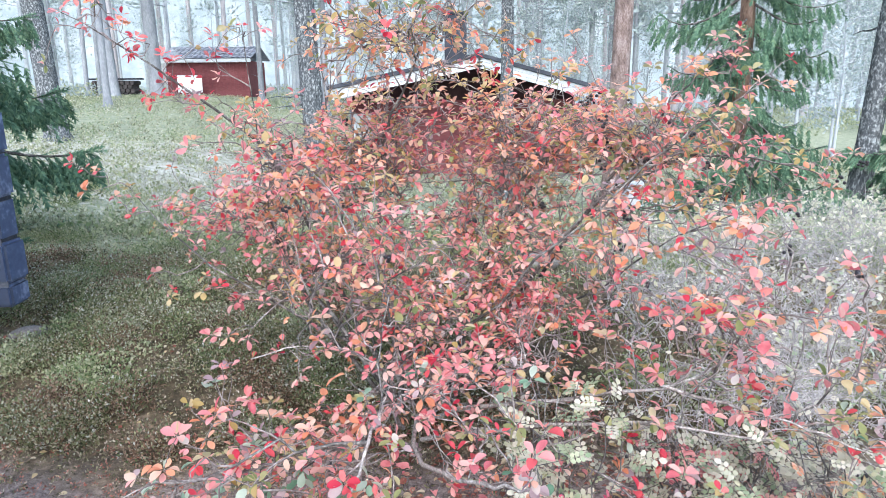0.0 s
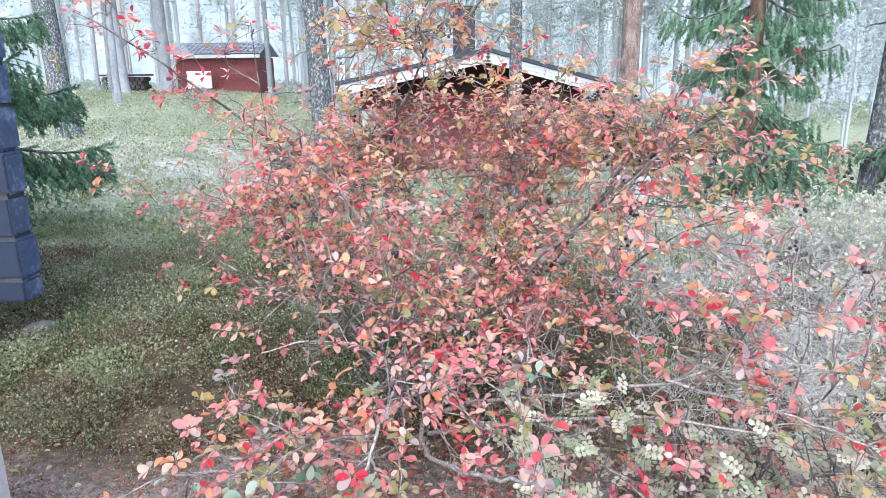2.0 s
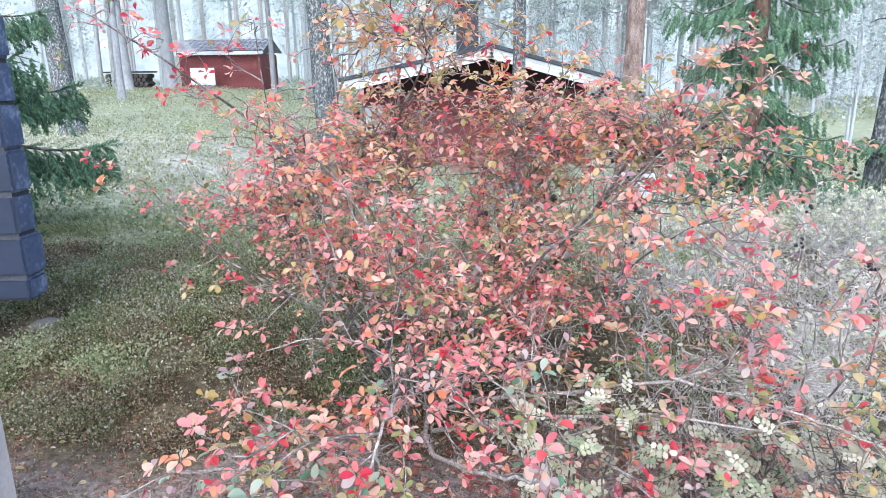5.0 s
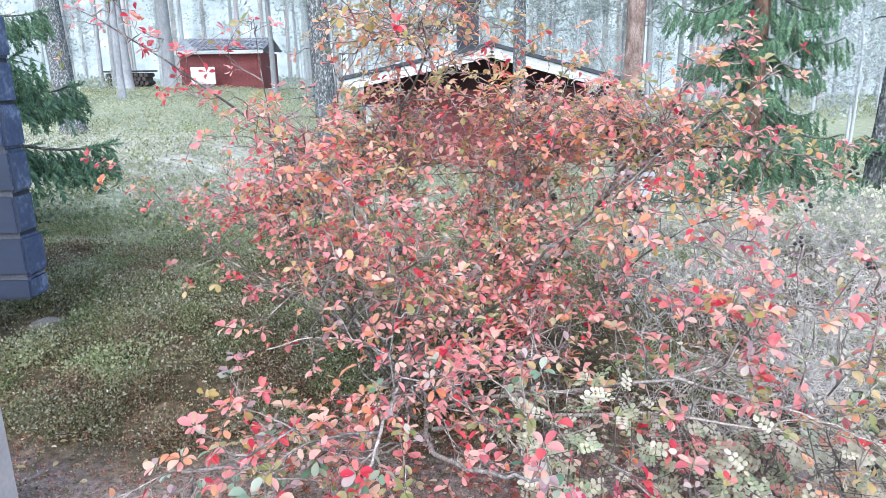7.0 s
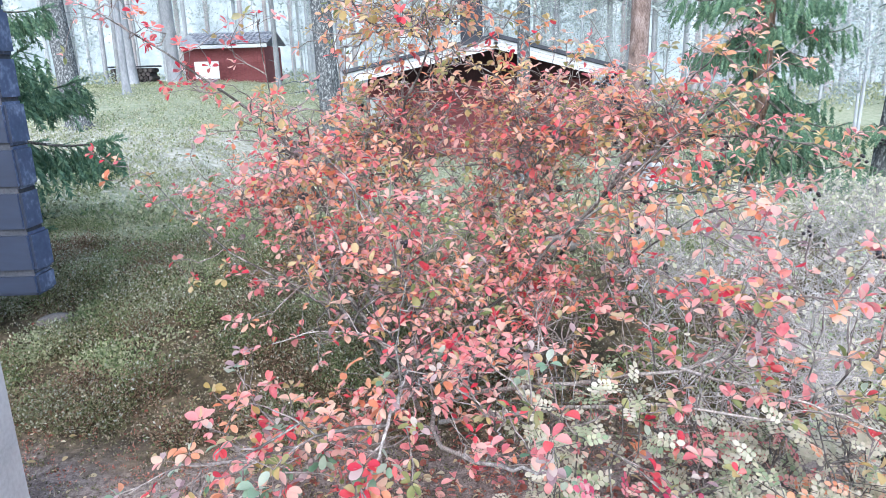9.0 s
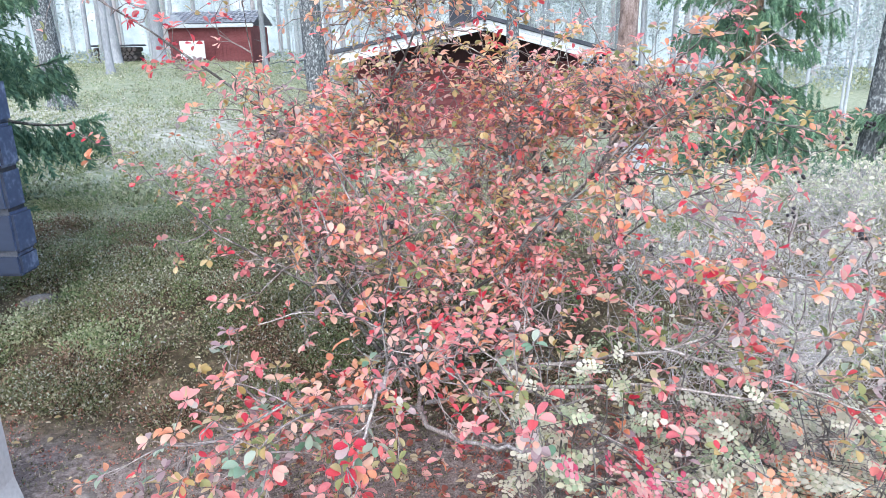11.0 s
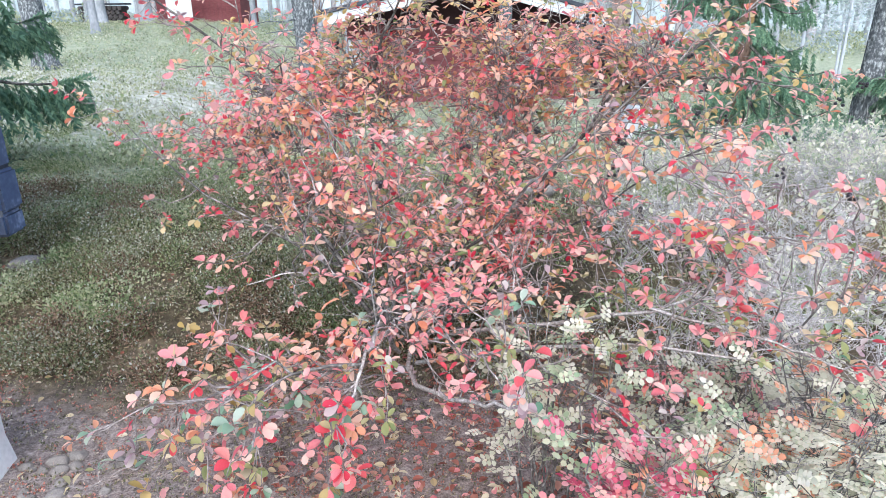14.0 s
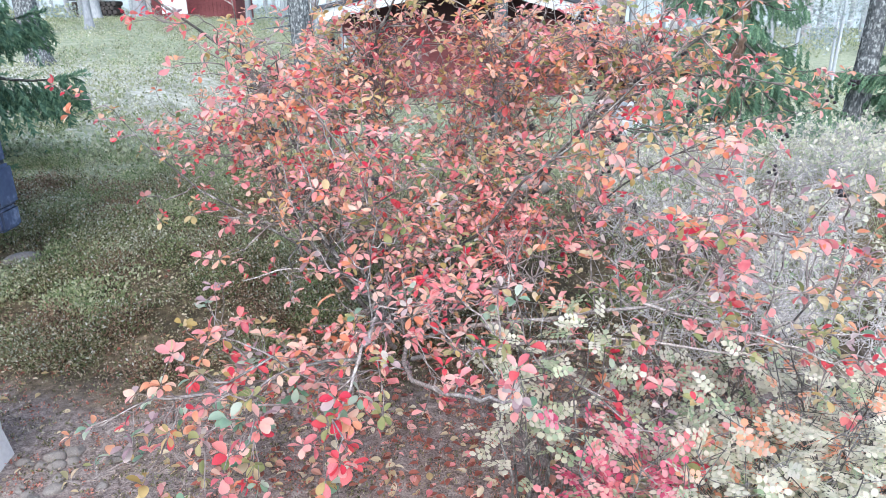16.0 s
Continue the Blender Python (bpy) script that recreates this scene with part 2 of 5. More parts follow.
def ground_material():
    """Needle litter near the cabin, moss and heath further off, pale lichen on the rise."""
    m = bpy.data.materials.new("forest_floor")
    nt, n, l, b = nodes_of(m)
    tc = n.new("ShaderNodeTexCoord")

    def noise_tex(scale, detail=6, rough=0.6):
        t = n.new("ShaderNodeTexNoise")
        t.inputs["Scale"].default_value, t.inputs["Detail"].default_value, t.inputs["Roughness"].default_value = scale, detail, rough
        l.new(tc.outputs["Object"], t.inputs["Vector"])
        return t.outputs["Fac"]

    def op(kind, a, c=None, d=None):
        o = n.new("ShaderNodeMath")
        o.operation = kind
        for i, v in enumerate((a, c, d)):
            if v is None:
                continue
            if isinstance(v, (int, float)):
                o.inputs[i].default_value = v
            else:
                l.new(v, o.inputs[i])
        return o.outputs[0]

    def step(v, lo, hi):
        o = n.new("ShaderNodeMapRange")
        o.interpolation_type = "SMOOTHSTEP"
        o.inputs["From Min"].default_value, o.inputs["From Max"].default_value = lo, hi
        l.new(v, o.inputs["Value"])
        return o.outputs[0]

    def blend(f, a, c):
        o = n.new("ShaderNodeMix")
        o.data_type = "RGBA"
        l.new(f, o.inputs["Factor"])
        l.new(a, o.inputs["A"])
        l.new(c, o.inputs["B"])
        return o.outputs["Result"]

    def ramp(v, *stops):
        r = ramp_node(n, stops)
        l.new(v, r.inputs[0])
        return r.outputs[0]

    sep = n.new("ShaderNodeSeparateXYZ")
    l.new(tc.outputs["Object"], sep.inputs[0])
    x, y = sep.outputs["X"], sep.outputs["Y"]
    big, mid, fine, grit = noise_tex(0.9), noise_tex(5), noise_tex(28), noise_tex(130, 3)
    soil = ramp(op("MULTIPLY_ADD", fine, 0.5, op("MULTIPLY", grit, 0.5)), (0.34, (0.06, 0.048, 0.044)), (0.46, (0.19, 0.155, 0.143)), (0.56, (0.33, 0.28, 0.26)), (0.70, (0.50, 0.44, 0.41)))
    moss = ramp(op("MULTIPLY_ADD", mid, 0.5, op("MULTIPLY", fine, 0.5)), (0.30, (0.03, 0.024, 0.018)), (0.45, (0.075, 0.06, 0.038)), (0.56, (0.16, 0.125, 0.08)), (0.70, (0.38, 0.29, 0.21)))
    # Grass ramp is lightened and greyed to carry distance haze.
    grass = ramp(op("MULTIPLY_ADD", mid, 0.6, op("MULTIPLY", fine, 0.4)), (0.32, (0.19, 0.22, 0.15)), (0.5, (0.33, 0.36, 0.25)), (0.68, (0.50, 0.49, 0.39)))
    lichen = ramp(mid, (0.35, (0.30, 0.31, 0.23)), (0.55, (0.50, 0.49, 0.43)), (0.7, (0.64, 0.62, 0.57)))
    edge = op("ADD", y, op("MULTIPLY_ADD", big, 1.6, op("MULTIPLY", mid, 0.7)))
    col = blend(step(edge, 3.45, 4.0), soil, moss)
    col = blend(step(edge, 5.2, 7.5), col, grass)
    away = op("SUBTRACT", op("ABSOLUTE", op("ADD", y, -12.5)), op("MULTIPLY", mid, 5.0))
    side = op("ADD", x, op("MULTIPLY", big, 2.5))
    pale = op("MULTIPLY", op("SUBTRACT", 1.0, step(away, 0.4, 2.2)), op("SUBTRACT", 1.0, step(side, -3.2, -1.2)))
    col = blend(pale, col, lichen)
    l.new(col, b.inputs["Base Color"])
    b.inputs["Roughness"].default_value, b.inputs["Specular IOR Level"].default_value = 0.95, 0.15
    bp = n.new("ShaderNodeBump")
    bp.inputs["Strength"].default_value, bp.inputs["Distance"].default_value = 0.9, 0.02
    l.new(op("ADD", fine, grit), bp.inputs["Height"])
    l.new(bp.outputs[0], b.inputs["Normal"])
    return m


M_GROUND = ground_material()


# ---- mesh helpers ----
def mesh_from(name, verts, faces, mats, index=None, smooth=False):
    me = bpy.data.meshes.new(name)
    me.from_pydata(np.asarray(verts).tolist(), [], faces if isinstance(faces, list) else faces.tolist())
    for mt in mats if isinstance(mats, (list, tuple)) else [mats]:
        me.materials.append(mt)
    if index is not None:
        me.polygons.foreach_set("material_index", np.asarray(index, dtype=np.int32))
    if smooth:
        me.polygons.foreach_set("use_smooth", np.ones(len(me.polygons), dtype=bool))
    me.update()
    return me


def child(name, me, parent, label="", kind=""):
    ob = new(name, me)
    ob.parent = parent
    return tagged(ob, label=label, kind=kind)


def part(name, bm, material, parent, label="", smooth=False):
    me = bpy.data.meshes.new(name)
    bm.to_mesh(me)
    bm.free()
    me.materials.append(material)
    if smooth:
        me.polygons.foreach_set("use_smooth", np.ones(len(me.polygons), dtype=bool))
    return child(name, me, parent, label)


def box(bm, x0, x1, y0, y1, z0, z1, bevel=0.0):
    r = bmesh.ops.create_cube(bm, size=1, matrix=Matrix.LocRotScale(((x0 + x1) / 2, (y0 + y1) / 2, (z0 + z1) / 2), None, (x1 - x0, y1 - y0, z1 - z0)))
    if bevel:
        es = list({e for v in r["verts"] for e in v.link_edges})
        bmesh.ops.bevel(bm, geom=es, offset=bevel, segments=2, affect="EDGES")
    return bm


def boxed(*a, **k):
    return box(bmesh.new(), *a, **k)


def thing(name, label, category, loc=(0, 0, 0), group="", kind=""):
    ob = new(name)
    ob.location = loc
    ob.empty_display_size = 0.1
    return tagged(ob, label, category, group, kind)


def scattered(tv, tf, mats, pos):
    """Many copies of a small shape as one vertex and face table. mats: n x 3 x 3 turns with size, pos: n x 3."""
    tv, n = np.asarray(tv, float), len(pos)
    v = (np.einsum("nij,kj->nki", mats, tv) + np.asarray(pos)[:, None, :]).reshape(-1, 3)
    f = []
    for face in tf:
        f.append(np.asarray(face)[None, :] + (np.arange(n) * len(tv))[:, None])
    return v, f


def scatter_mesh(name, tv, tf, turns, pos, mats, pick=None):
    v, f = scattered(tv, tf, turns, pos)
    faces, idx = [], []
    for block in f:
        faces += block.tolist()
        if pick is not None:
            idx += list(pick)
    return mesh_from(name, v, faces, mats, idx if pick is not None else None)


def frames_along(d, spin, size):
    """Turns whose local y runs along d, spun about it, scaled."""
    d = d / (np.linalg.norm(d, axis=1)[:, None] + 1e-9)
    ref = np.where(np.abs(d[:, 2:3]) > 0.95, np.array([[1.0, 0, 0]]), np.array([[0, 0, 1.0]]))
    xa = np.cross(d, ref)
    xa /= np.linalg.norm(xa, axis=1)[:, None] + 1e-9
    za = np.cross(xa, d)
    c, s = np.cos(spin)[:, None], np.sin(spin)[:, None]
    x2, z2 = xa * c + za * s, za * c - xa * s
    return np.stack([x2, d, z2], axis=2) * np.asarray(size)[:, None, None]


def tube_table(paths, sides=5):
    """Tapered tubes along point rows: each path is (points k x 3, radii k)."""
    verts, faces, base = [], [], 0
    ang = np.arange(sides) * 2 * math.pi / sides
    for pts, rad in paths:
        pts, rad = np.asarray(pts, float), np.asarray(rad, float)
        k = len(pts)
        d = np.gradient(pts, axis=0)
        fr = frames_along(d, np.zeros(k), np.ones(k))
        ring = pts[:, None, :] + rad[:, None, None] * (np.cos(ang)[None, :, None] * fr[:, None, :, 0] + np.sin(ang)[None, :, None] * fr[:, None, :, 2])
        verts.append(ring.reshape(-1, 3))
        for i in range(k - 1):
            for j in range(sides):
                a, b2 = base + i * sides + j, base + i * sides + (j + 1) % sides
                faces.append([a, b2, b2 + sides, a + sides])
        faces.append([base + (k - 1) * sides + j for j in range(sides)])
        base += k * sides
    return np.concatenate(verts), faces


def curve_points(a, b, sag, k, rng, wobble=0.02):
    """A bowed line from a to b; sag lifts the middle."""
    t = np.linspace(0, 1, k)[:, None]
    p = np.asarray(a) * (1 - t) + np.asarray(b) * t + np.asarray(sag) * 4 * t * (1 - t)
    w = rng.normal(0, wobble, (k, 3)) * np.sin(math.pi * np.clip(t, 0, 1)) ** 0.5
    return p + w


def sstep(v):
    v = np.clip(v, 0, 1)
    return v * v * (3 - 2 * v)


def ground_z(x, y):
    """The height of the forest floor."""
    x, y = np.asarray(x, float), np.asarray(y, float)
    z = 0.28 * sstep((y - 2.2) / 2.5) - 1.05 * sstep((y - 4.5) / 8) * sstep((x + 5.5) / 4)
    z = z + 0.85 * sstep((-x - 4) / 8) * sstep((y - 10) / 18)
    near = sstep((y - 1.8) / 1.5) * (1 - sstep((y - 40) / 30))
    z = z + near * (0.035 * np.sin(2.1 * x + 1.3 * y) * np.sin(1.7 * y - 0.8 * x + 1) + 0.02 * np.sin(5.3 * x - 2.0 * y) * np.sin(4.1 * y + 1.1 * x))
    return z + 0.006 * np.sin(13 * x + 3 * y) * np.sin(11 * y - 4 * x)


def leaf_shape():
    """A rounded leaf along +y, folded along its rib and bent down at the tip."""
    v, rows = [(0, 0, 0)], [(0.20, 0.17), (0.44, 0.285), (0.70, 0.29), (0.90, 0.17)]
    for y, w in rows:
        z = 0.10 * y - 0.22 * y * y
        v += [(0, y, z), (-w, y + 0.02, z + 0.30 * w), (w, y + 0.02, z + 0.30 * w)]
    v.append((0, 1.0, -0.12))
    f = [(0, 1, 2), (0, 3, 1)]
    for r in range(3):
        a = 1 + 3 * r
        f += [(a, a + 3, a + 4, a + 1), (a, a + 2, a + 5, a + 3)]
    return v, f + [(10, 13, 11), (10, 12, 13)]


LEAF_V, LEAF_F = leaf_shape()
SMALL_V = [(0, 0, 0), (-0.28, 0.5, 0.06), (0.28, 0.5, 0.06), (0, 1, -0.05)]
SMALL_F = [(0, 2, 1), (1, 2, 3)]


# ---- ground and backdrop ----
def build_ground():
    def axis(lo, hi, step, far):
        c = list(np.arange(lo, hi + 1e-6, step))
        s, a, b = step, lo, hi
        while b < far:
            s = min(s * 1.18, 12)
            a, b = a - s, b + s
            c = [a] + c + [b]
        return np.array(c)
    xs, ys = axis(-3.6, 3.6, 0.05, 260), axis(0.6, 6.6, 0.05, 260)
    gx, gy = np.meshgrid(xs, ys)
    v = np.stack([gx, gy, ground_z(gx, gy)], axis=2).reshape(-1, 3)
    nx, ny = len(xs), len(ys)
    i = (np.arange(ny - 1)[:, None] * nx + np.arange(nx - 1)[None, :]).reshape(-1)
    f = np.stack([i, i + 1, i + nx + 1, i + nx], axis=1)
    ob = new("ground", mesh_from("ground", v, f, M_GROUND, smooth=True))
    tagged(ob, "forest floor of brown needle litter, moss and pale grass", "ground", kind="structure")


build_ground()


def build_backdrop():
    """A glowing wall painted as mist, with the faintest trunks, far behind the trees."""
    m = bpy.data.materials.new("mist")
    m.use_nodes = True
    n, l = m.node_tree.nodes, m.node_tree.links
    n.remove(n["Principled BSDF"])
    em, tc = n.new("ShaderNodeEmission"), n.new("ShaderNodeTexCoord")
    mp, t1, t2 = n.new("ShaderNodeMapping"), n.new("ShaderNodeTexNoise"), n.new("ShaderNodeTexNoise")
    mp.inputs["Scale"].default_value = (1, 1, 0.02)
    l.new(tc.outputs["Object"], mp.inputs["Vector"])
    l.new(mp.outputs[0], t1.inputs["Vector"])
    l.new(tc.outputs["Object"], t2.inputs["Vector"])
    t1.inputs["Scale"].default_value, t1.inputs["Detail"].default_value = 0.9, 5
    t2.inputs["Scale"].default_value, t2.inputs["Detail"].default_value = 0.42, 10
    t2.inputs["Roughness"].default_value = 0.68
    mx = n.new("ShaderNodeMath")
    mx.operation = "MULTIPLY_ADD"
    mx.inputs[1].default_value = 0.28
    hv = n.new("ShaderNodeMath")
    hv.operation = "MULTIPLY"
    hv.inputs[1].default_value = 0.72
    l.new(t2.outputs["Fac"], hv.inputs[0])
    l.new(t1.outputs["Fac"], mx.inputs[0])
    l.new(hv.outputs[0], mx.inputs[2])
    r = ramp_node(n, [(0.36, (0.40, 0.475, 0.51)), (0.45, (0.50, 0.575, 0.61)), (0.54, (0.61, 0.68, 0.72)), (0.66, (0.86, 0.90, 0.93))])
    # The wall gives off its own light to look like bright haze.
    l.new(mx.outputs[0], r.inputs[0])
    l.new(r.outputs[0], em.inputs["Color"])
    em.inputs["Strength"].default_value = MIST_GLOW
    l.new(em.outputs[0], n["Material Output"].inputs["Surface"])
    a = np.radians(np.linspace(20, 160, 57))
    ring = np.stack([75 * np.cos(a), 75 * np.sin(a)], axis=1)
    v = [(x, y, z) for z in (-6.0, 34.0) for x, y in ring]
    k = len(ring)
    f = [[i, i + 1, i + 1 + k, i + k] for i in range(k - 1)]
    tagged(new("backdrop", mesh_from("backdrop", v, f, m)), "glowing backdrop painted as pale blue mist and far trees", "mist", kind="structure")


MIST_GLOW = 0.585
build_backdrop()


# ---- log wall of the near cabin, concrete post and stones ----
def build_log_wall():
    wall = thing("log_wall", "blue-grey painted log wall with projecting log ends", "wall", (-2.12, 3.3, 0.51), kind="structure")
    h, thick, low_course = 0.216, 0.165, 0.125
    for i in range(13):
        low = low_course if i == 0 else h
        z0 = 0 if i == 0 else low_course + (i - 1) * h
        bm = boxed(-3.2, 0, 0, thick, z0 + 0.003, z0 + low - 0.003, bevel=0.015)
        for v in bm.verts:
            if v.co.x > -0.1:
                v.co.x += 0.008 * math.sin(i * 2.3) + 0.01 * (v.co.y / thick - 0.5) * math.sin(i * 1.7)
        log = part("log", bm, M_BLUE, wall)
        log.data.materials.append(M_BLUEEND)
        for p in log.data.polygons:
            if p.normal.x > 0.6:
                p.material_index = 1
    # Made-up dark backing that keeps the grooves between logs looking shaded.
    part("core", boxed(-3.1, -0.018, 0.014, thick - 0.014, 0.02, 2.5), M_FELT, wall, "dark backing added to darken the log joints")
    # Slab above the view, added only to shade the log fronts.
    part("shade_slab", boxed(-3.3, 0.12, -0.12, 0.3, 2.72, 2.80, bevel=0.01), M_FELT, wall, "unseen slab added above the logs to shade them")
    part("foundation_block", boxed(-3.1, -0.62, 0.02, 0.15, -0.75, 0.0, bevel=0.01), M_CONCRETE, wall, "pale concrete block under the logs")


build_log_wall()


def build_post():
    bm = boxed(-0.28, 0, -0.28, 0, -0.05, 1.02, bevel=0.015)
    bmesh.ops.subdivide_edges(bm, edges=[e for e in bm.edges if abs(e.verts[0].co.z - e.verts[1].co.z) > 0.5], cuts=6)
    for v in bm.verts:
        if v.co.z < 0.1:
            v.co.x += 0.03 * (0.1 - v.co.z) / 0.15
    post = new("concrete_post")
    post.location = (-1.575, 2.18, 0.0)
    post.rotation_euler = (0, 0, radians(4))
    tagged(post, "square pale grey concrete post standing on bare soil", "post")
    part("shaft", bm, M_CONCRETE, post)


build_post()


def stone_mesh(seed, mat):
    rng = np.random.default_rng(seed)
    bm = bmesh.new()
    bmesh.ops.create_icosphere(bm, subdivisions=3, radius=1)
    k = rng.normal(0, 1, (4, 3))
    for v in bm.verts:
        n = sum(math.sin(float(np.dot(q, v.co)) * 1.6 + i) for i, q in enumerate(k)) * 0.09
        v.co *= 1 + n
        v.co.z *= 0.55
    me = bpy.data.meshes.new("stone")
    bm.to_mesh(me)
    bm.free()
    me.materials.append(mat)
    me.polygons.foreach_set("use_smooth", np.ones(len(me.polygons), dtype=bool))
    return me


def build_stones():
    rng = np.random.default_rng(5)
    shapes = [stone_mesh(s, M_STONE) for s in range(4)]
    for i in range(26):
        x, y = -1.52 + rng.uniform(0.0, 0.20) * (1 + 0.5 * (i % 3)), rng.uniform(1.72, 2.18)
        s = rng.uniform(0.014, 0.042)
        ob = new("stone", shapes[i % 4])
        ob.location = (x, y, float(ground_z(x, y)) + s * 0.05)
        ob.scale = (s, s * rng.uniform(0.7, 1.0), s)
        ob.rotation_euler = (0, 0, rng.uniform(0, 6))
        tagged(ob, "rounded grey-brown stone lying on bare soil", "stone", "stones by the post")
    for x, y, s in ((-2.35, 3.75, 0.07), (0.75, 4.6, 0.12)):
        ob = new("lichen_stone", shapes[1])
        ob.location, ob.scale = (x, y, float(ground_z(x, y)) + s * 0.35), (s * 1.4, s, s)
        tagged(ob, "small pale lichen-covered stone among the heath", "stone")


build_stones()


# ---- the red cabin behind the shrub ----
def build_gable_cabin():
    gx, gy, g0 = 1.27, 17.0, -0.85
    c = thing("gable_cabin", "dark red timber cabin with low gable roof and white bargeboards", "cabin", (gx, gy, g0))
    ridge, el, er = 3.12, 2.36, 2.26       # heights above the cabin's ground
    xl, xr = -3.75, 3.15                   # eaves from the ridge
    wl, wr, depth = -3.35, 2.75, 7.0

    def top_at(x):
        return ridge + (x / xl) * (el - ridge) if x < 0 else ridge + (x / xr) * (er - ridge)
    # clad walls, board by board on the gable side
    k = 13
    for i in range(k):
        z0, z1 = i * 0.155 + 0.05, i * 0.155 + 0.20
        part("wall_board", boxed(wl, wr, 1.80 - 0.012 * (i % 2 == 0), 1.88, z0, z1, bevel=0.012), M_RED, c)
    bm = bmesh.new()
    pts = [(wl, 2.06), (wr, 2.06), (wr, top_at(wr) - 0.12), (0, ridge - 0.12), (wl, top_at(wl) - 0.12)]
    fr = [bm.verts.new((x, 1.82, z)) for x, z in pts]
    bk = [bm.verts.new((x, 1.92, z)) for x, z in pts]
    bm.faces.new(fr)
    bm.faces.new(bk[::-1])
    for i in range(5):
        bm.faces.new((fr[i], fr[(i + 1) % 5], bk[(i + 1) % 5], bk[i]))
    bmesh.ops.recalc_face_normals(bm, faces=bm.faces)
    part("gable_panel", bm, M_SHADEDRED, c, "boarded gable, roof shade in its colour")
    for x0, x1 in ((wl, wl + 0.12), (wr - 0.12, wr)):
        part("side_wall", boxed(x0, x1, 1.93, depth, 0.0, 2.2), M_RED, c)
    part("back_wall", boxed(wl + 0.12, wr - 0.12, depth - 0.12, depth, 0.0, 2.2), M_RED, c)
    part("plinth", boxed(wl + 0.05, wr - 0.05, 1.85, depth - 0.05, -0.3, 0.05), M_CONCRETE, c)
    for x, s in ((xl, 1), (xr, -1)):
        ze = el if x < 0 else er
        bm = bmesh.new()
        q = [bm.verts.new(p) for p in ((0, -0.06, ridge), (0, depth + 0.5, ridge), (x, depth + 0.5, ze), (x, -0.06, ze), (0, -0.06, ridge + 0.09), (0, depth + 0.5, ridge + 0.09), (x, depth + 0.5, ze + 0.09), (x, -0.06, ze + 0.09))]
        for f in ((0, 1, 2, 3), (4, 7, 6, 5), (0, 3, 7, 4), (1, 5, 6, 2), (3, 2, 6, 7), (0, 4, 5, 1)):
            bm.faces.new([q[j] for j in f])
        bmesh.ops.recalc_face_normals(bm, faces=bm.faces)
        part("roof", bm, M_FELT, c, "dark felt roof slope")
        ln = math.hypot(x, ze - ridge)
        tilt = math.atan2(ze - ridge, abs(x))
        for j in range(3):
            bm = boxed(-0.02, ln, -0.012 * (2 - j), 0.04, -0.29 + j * 0.085, -0.29 + j * 0.085 + 0.080, bevel=0.006)
            bmesh.ops.transform(bm, verts=bm.verts, matrix=Matrix.Translation((0, 0.0, ridge + 0.03)) @ (Matrix.Rotation(math.pi, 4, "Z") if x < 0 else Matrix()) @ Matrix.Rotation(-tilt, 4, "Y"))
            if x < 0:
                for v in bm.verts:
                    v.co.y = -v.co.y
                bmesh.ops.recalc_face_normals(bm, faces=bm.faces)
            part("bargeboard", bm, M_WHITE, c)
    # window with pale curtain
    wx, wz = -3.05, 1.35
    win = part("window", boxed(wx - 0.27, wx + 0.27, 1.74, 1.80, wz - 0.36, wz + 0.36, bevel=0.01), M_WHITE, c, "small white-framed window")
    part("pane", boxed(wx - 0.21, wx + 0.21, 1.728, 1.738, wz - 0.30, wz + 0.30), M_CURTAIN, win, "pane with drawn pale curtain")
    # stove pipe stack
    part("chimney", boxed(-0.78, -0.18, 2.4, 3.0, 2.9, 4.35, bevel=0.03), M_FELT, c, "dark square chimney")
    part("chimney_cap", boxed(-0.84, -0.12, 2.34, 3.06, 4.352, 4.42, bevel=0.02), M_FELT, c)
    return c


build_gable_cabin()


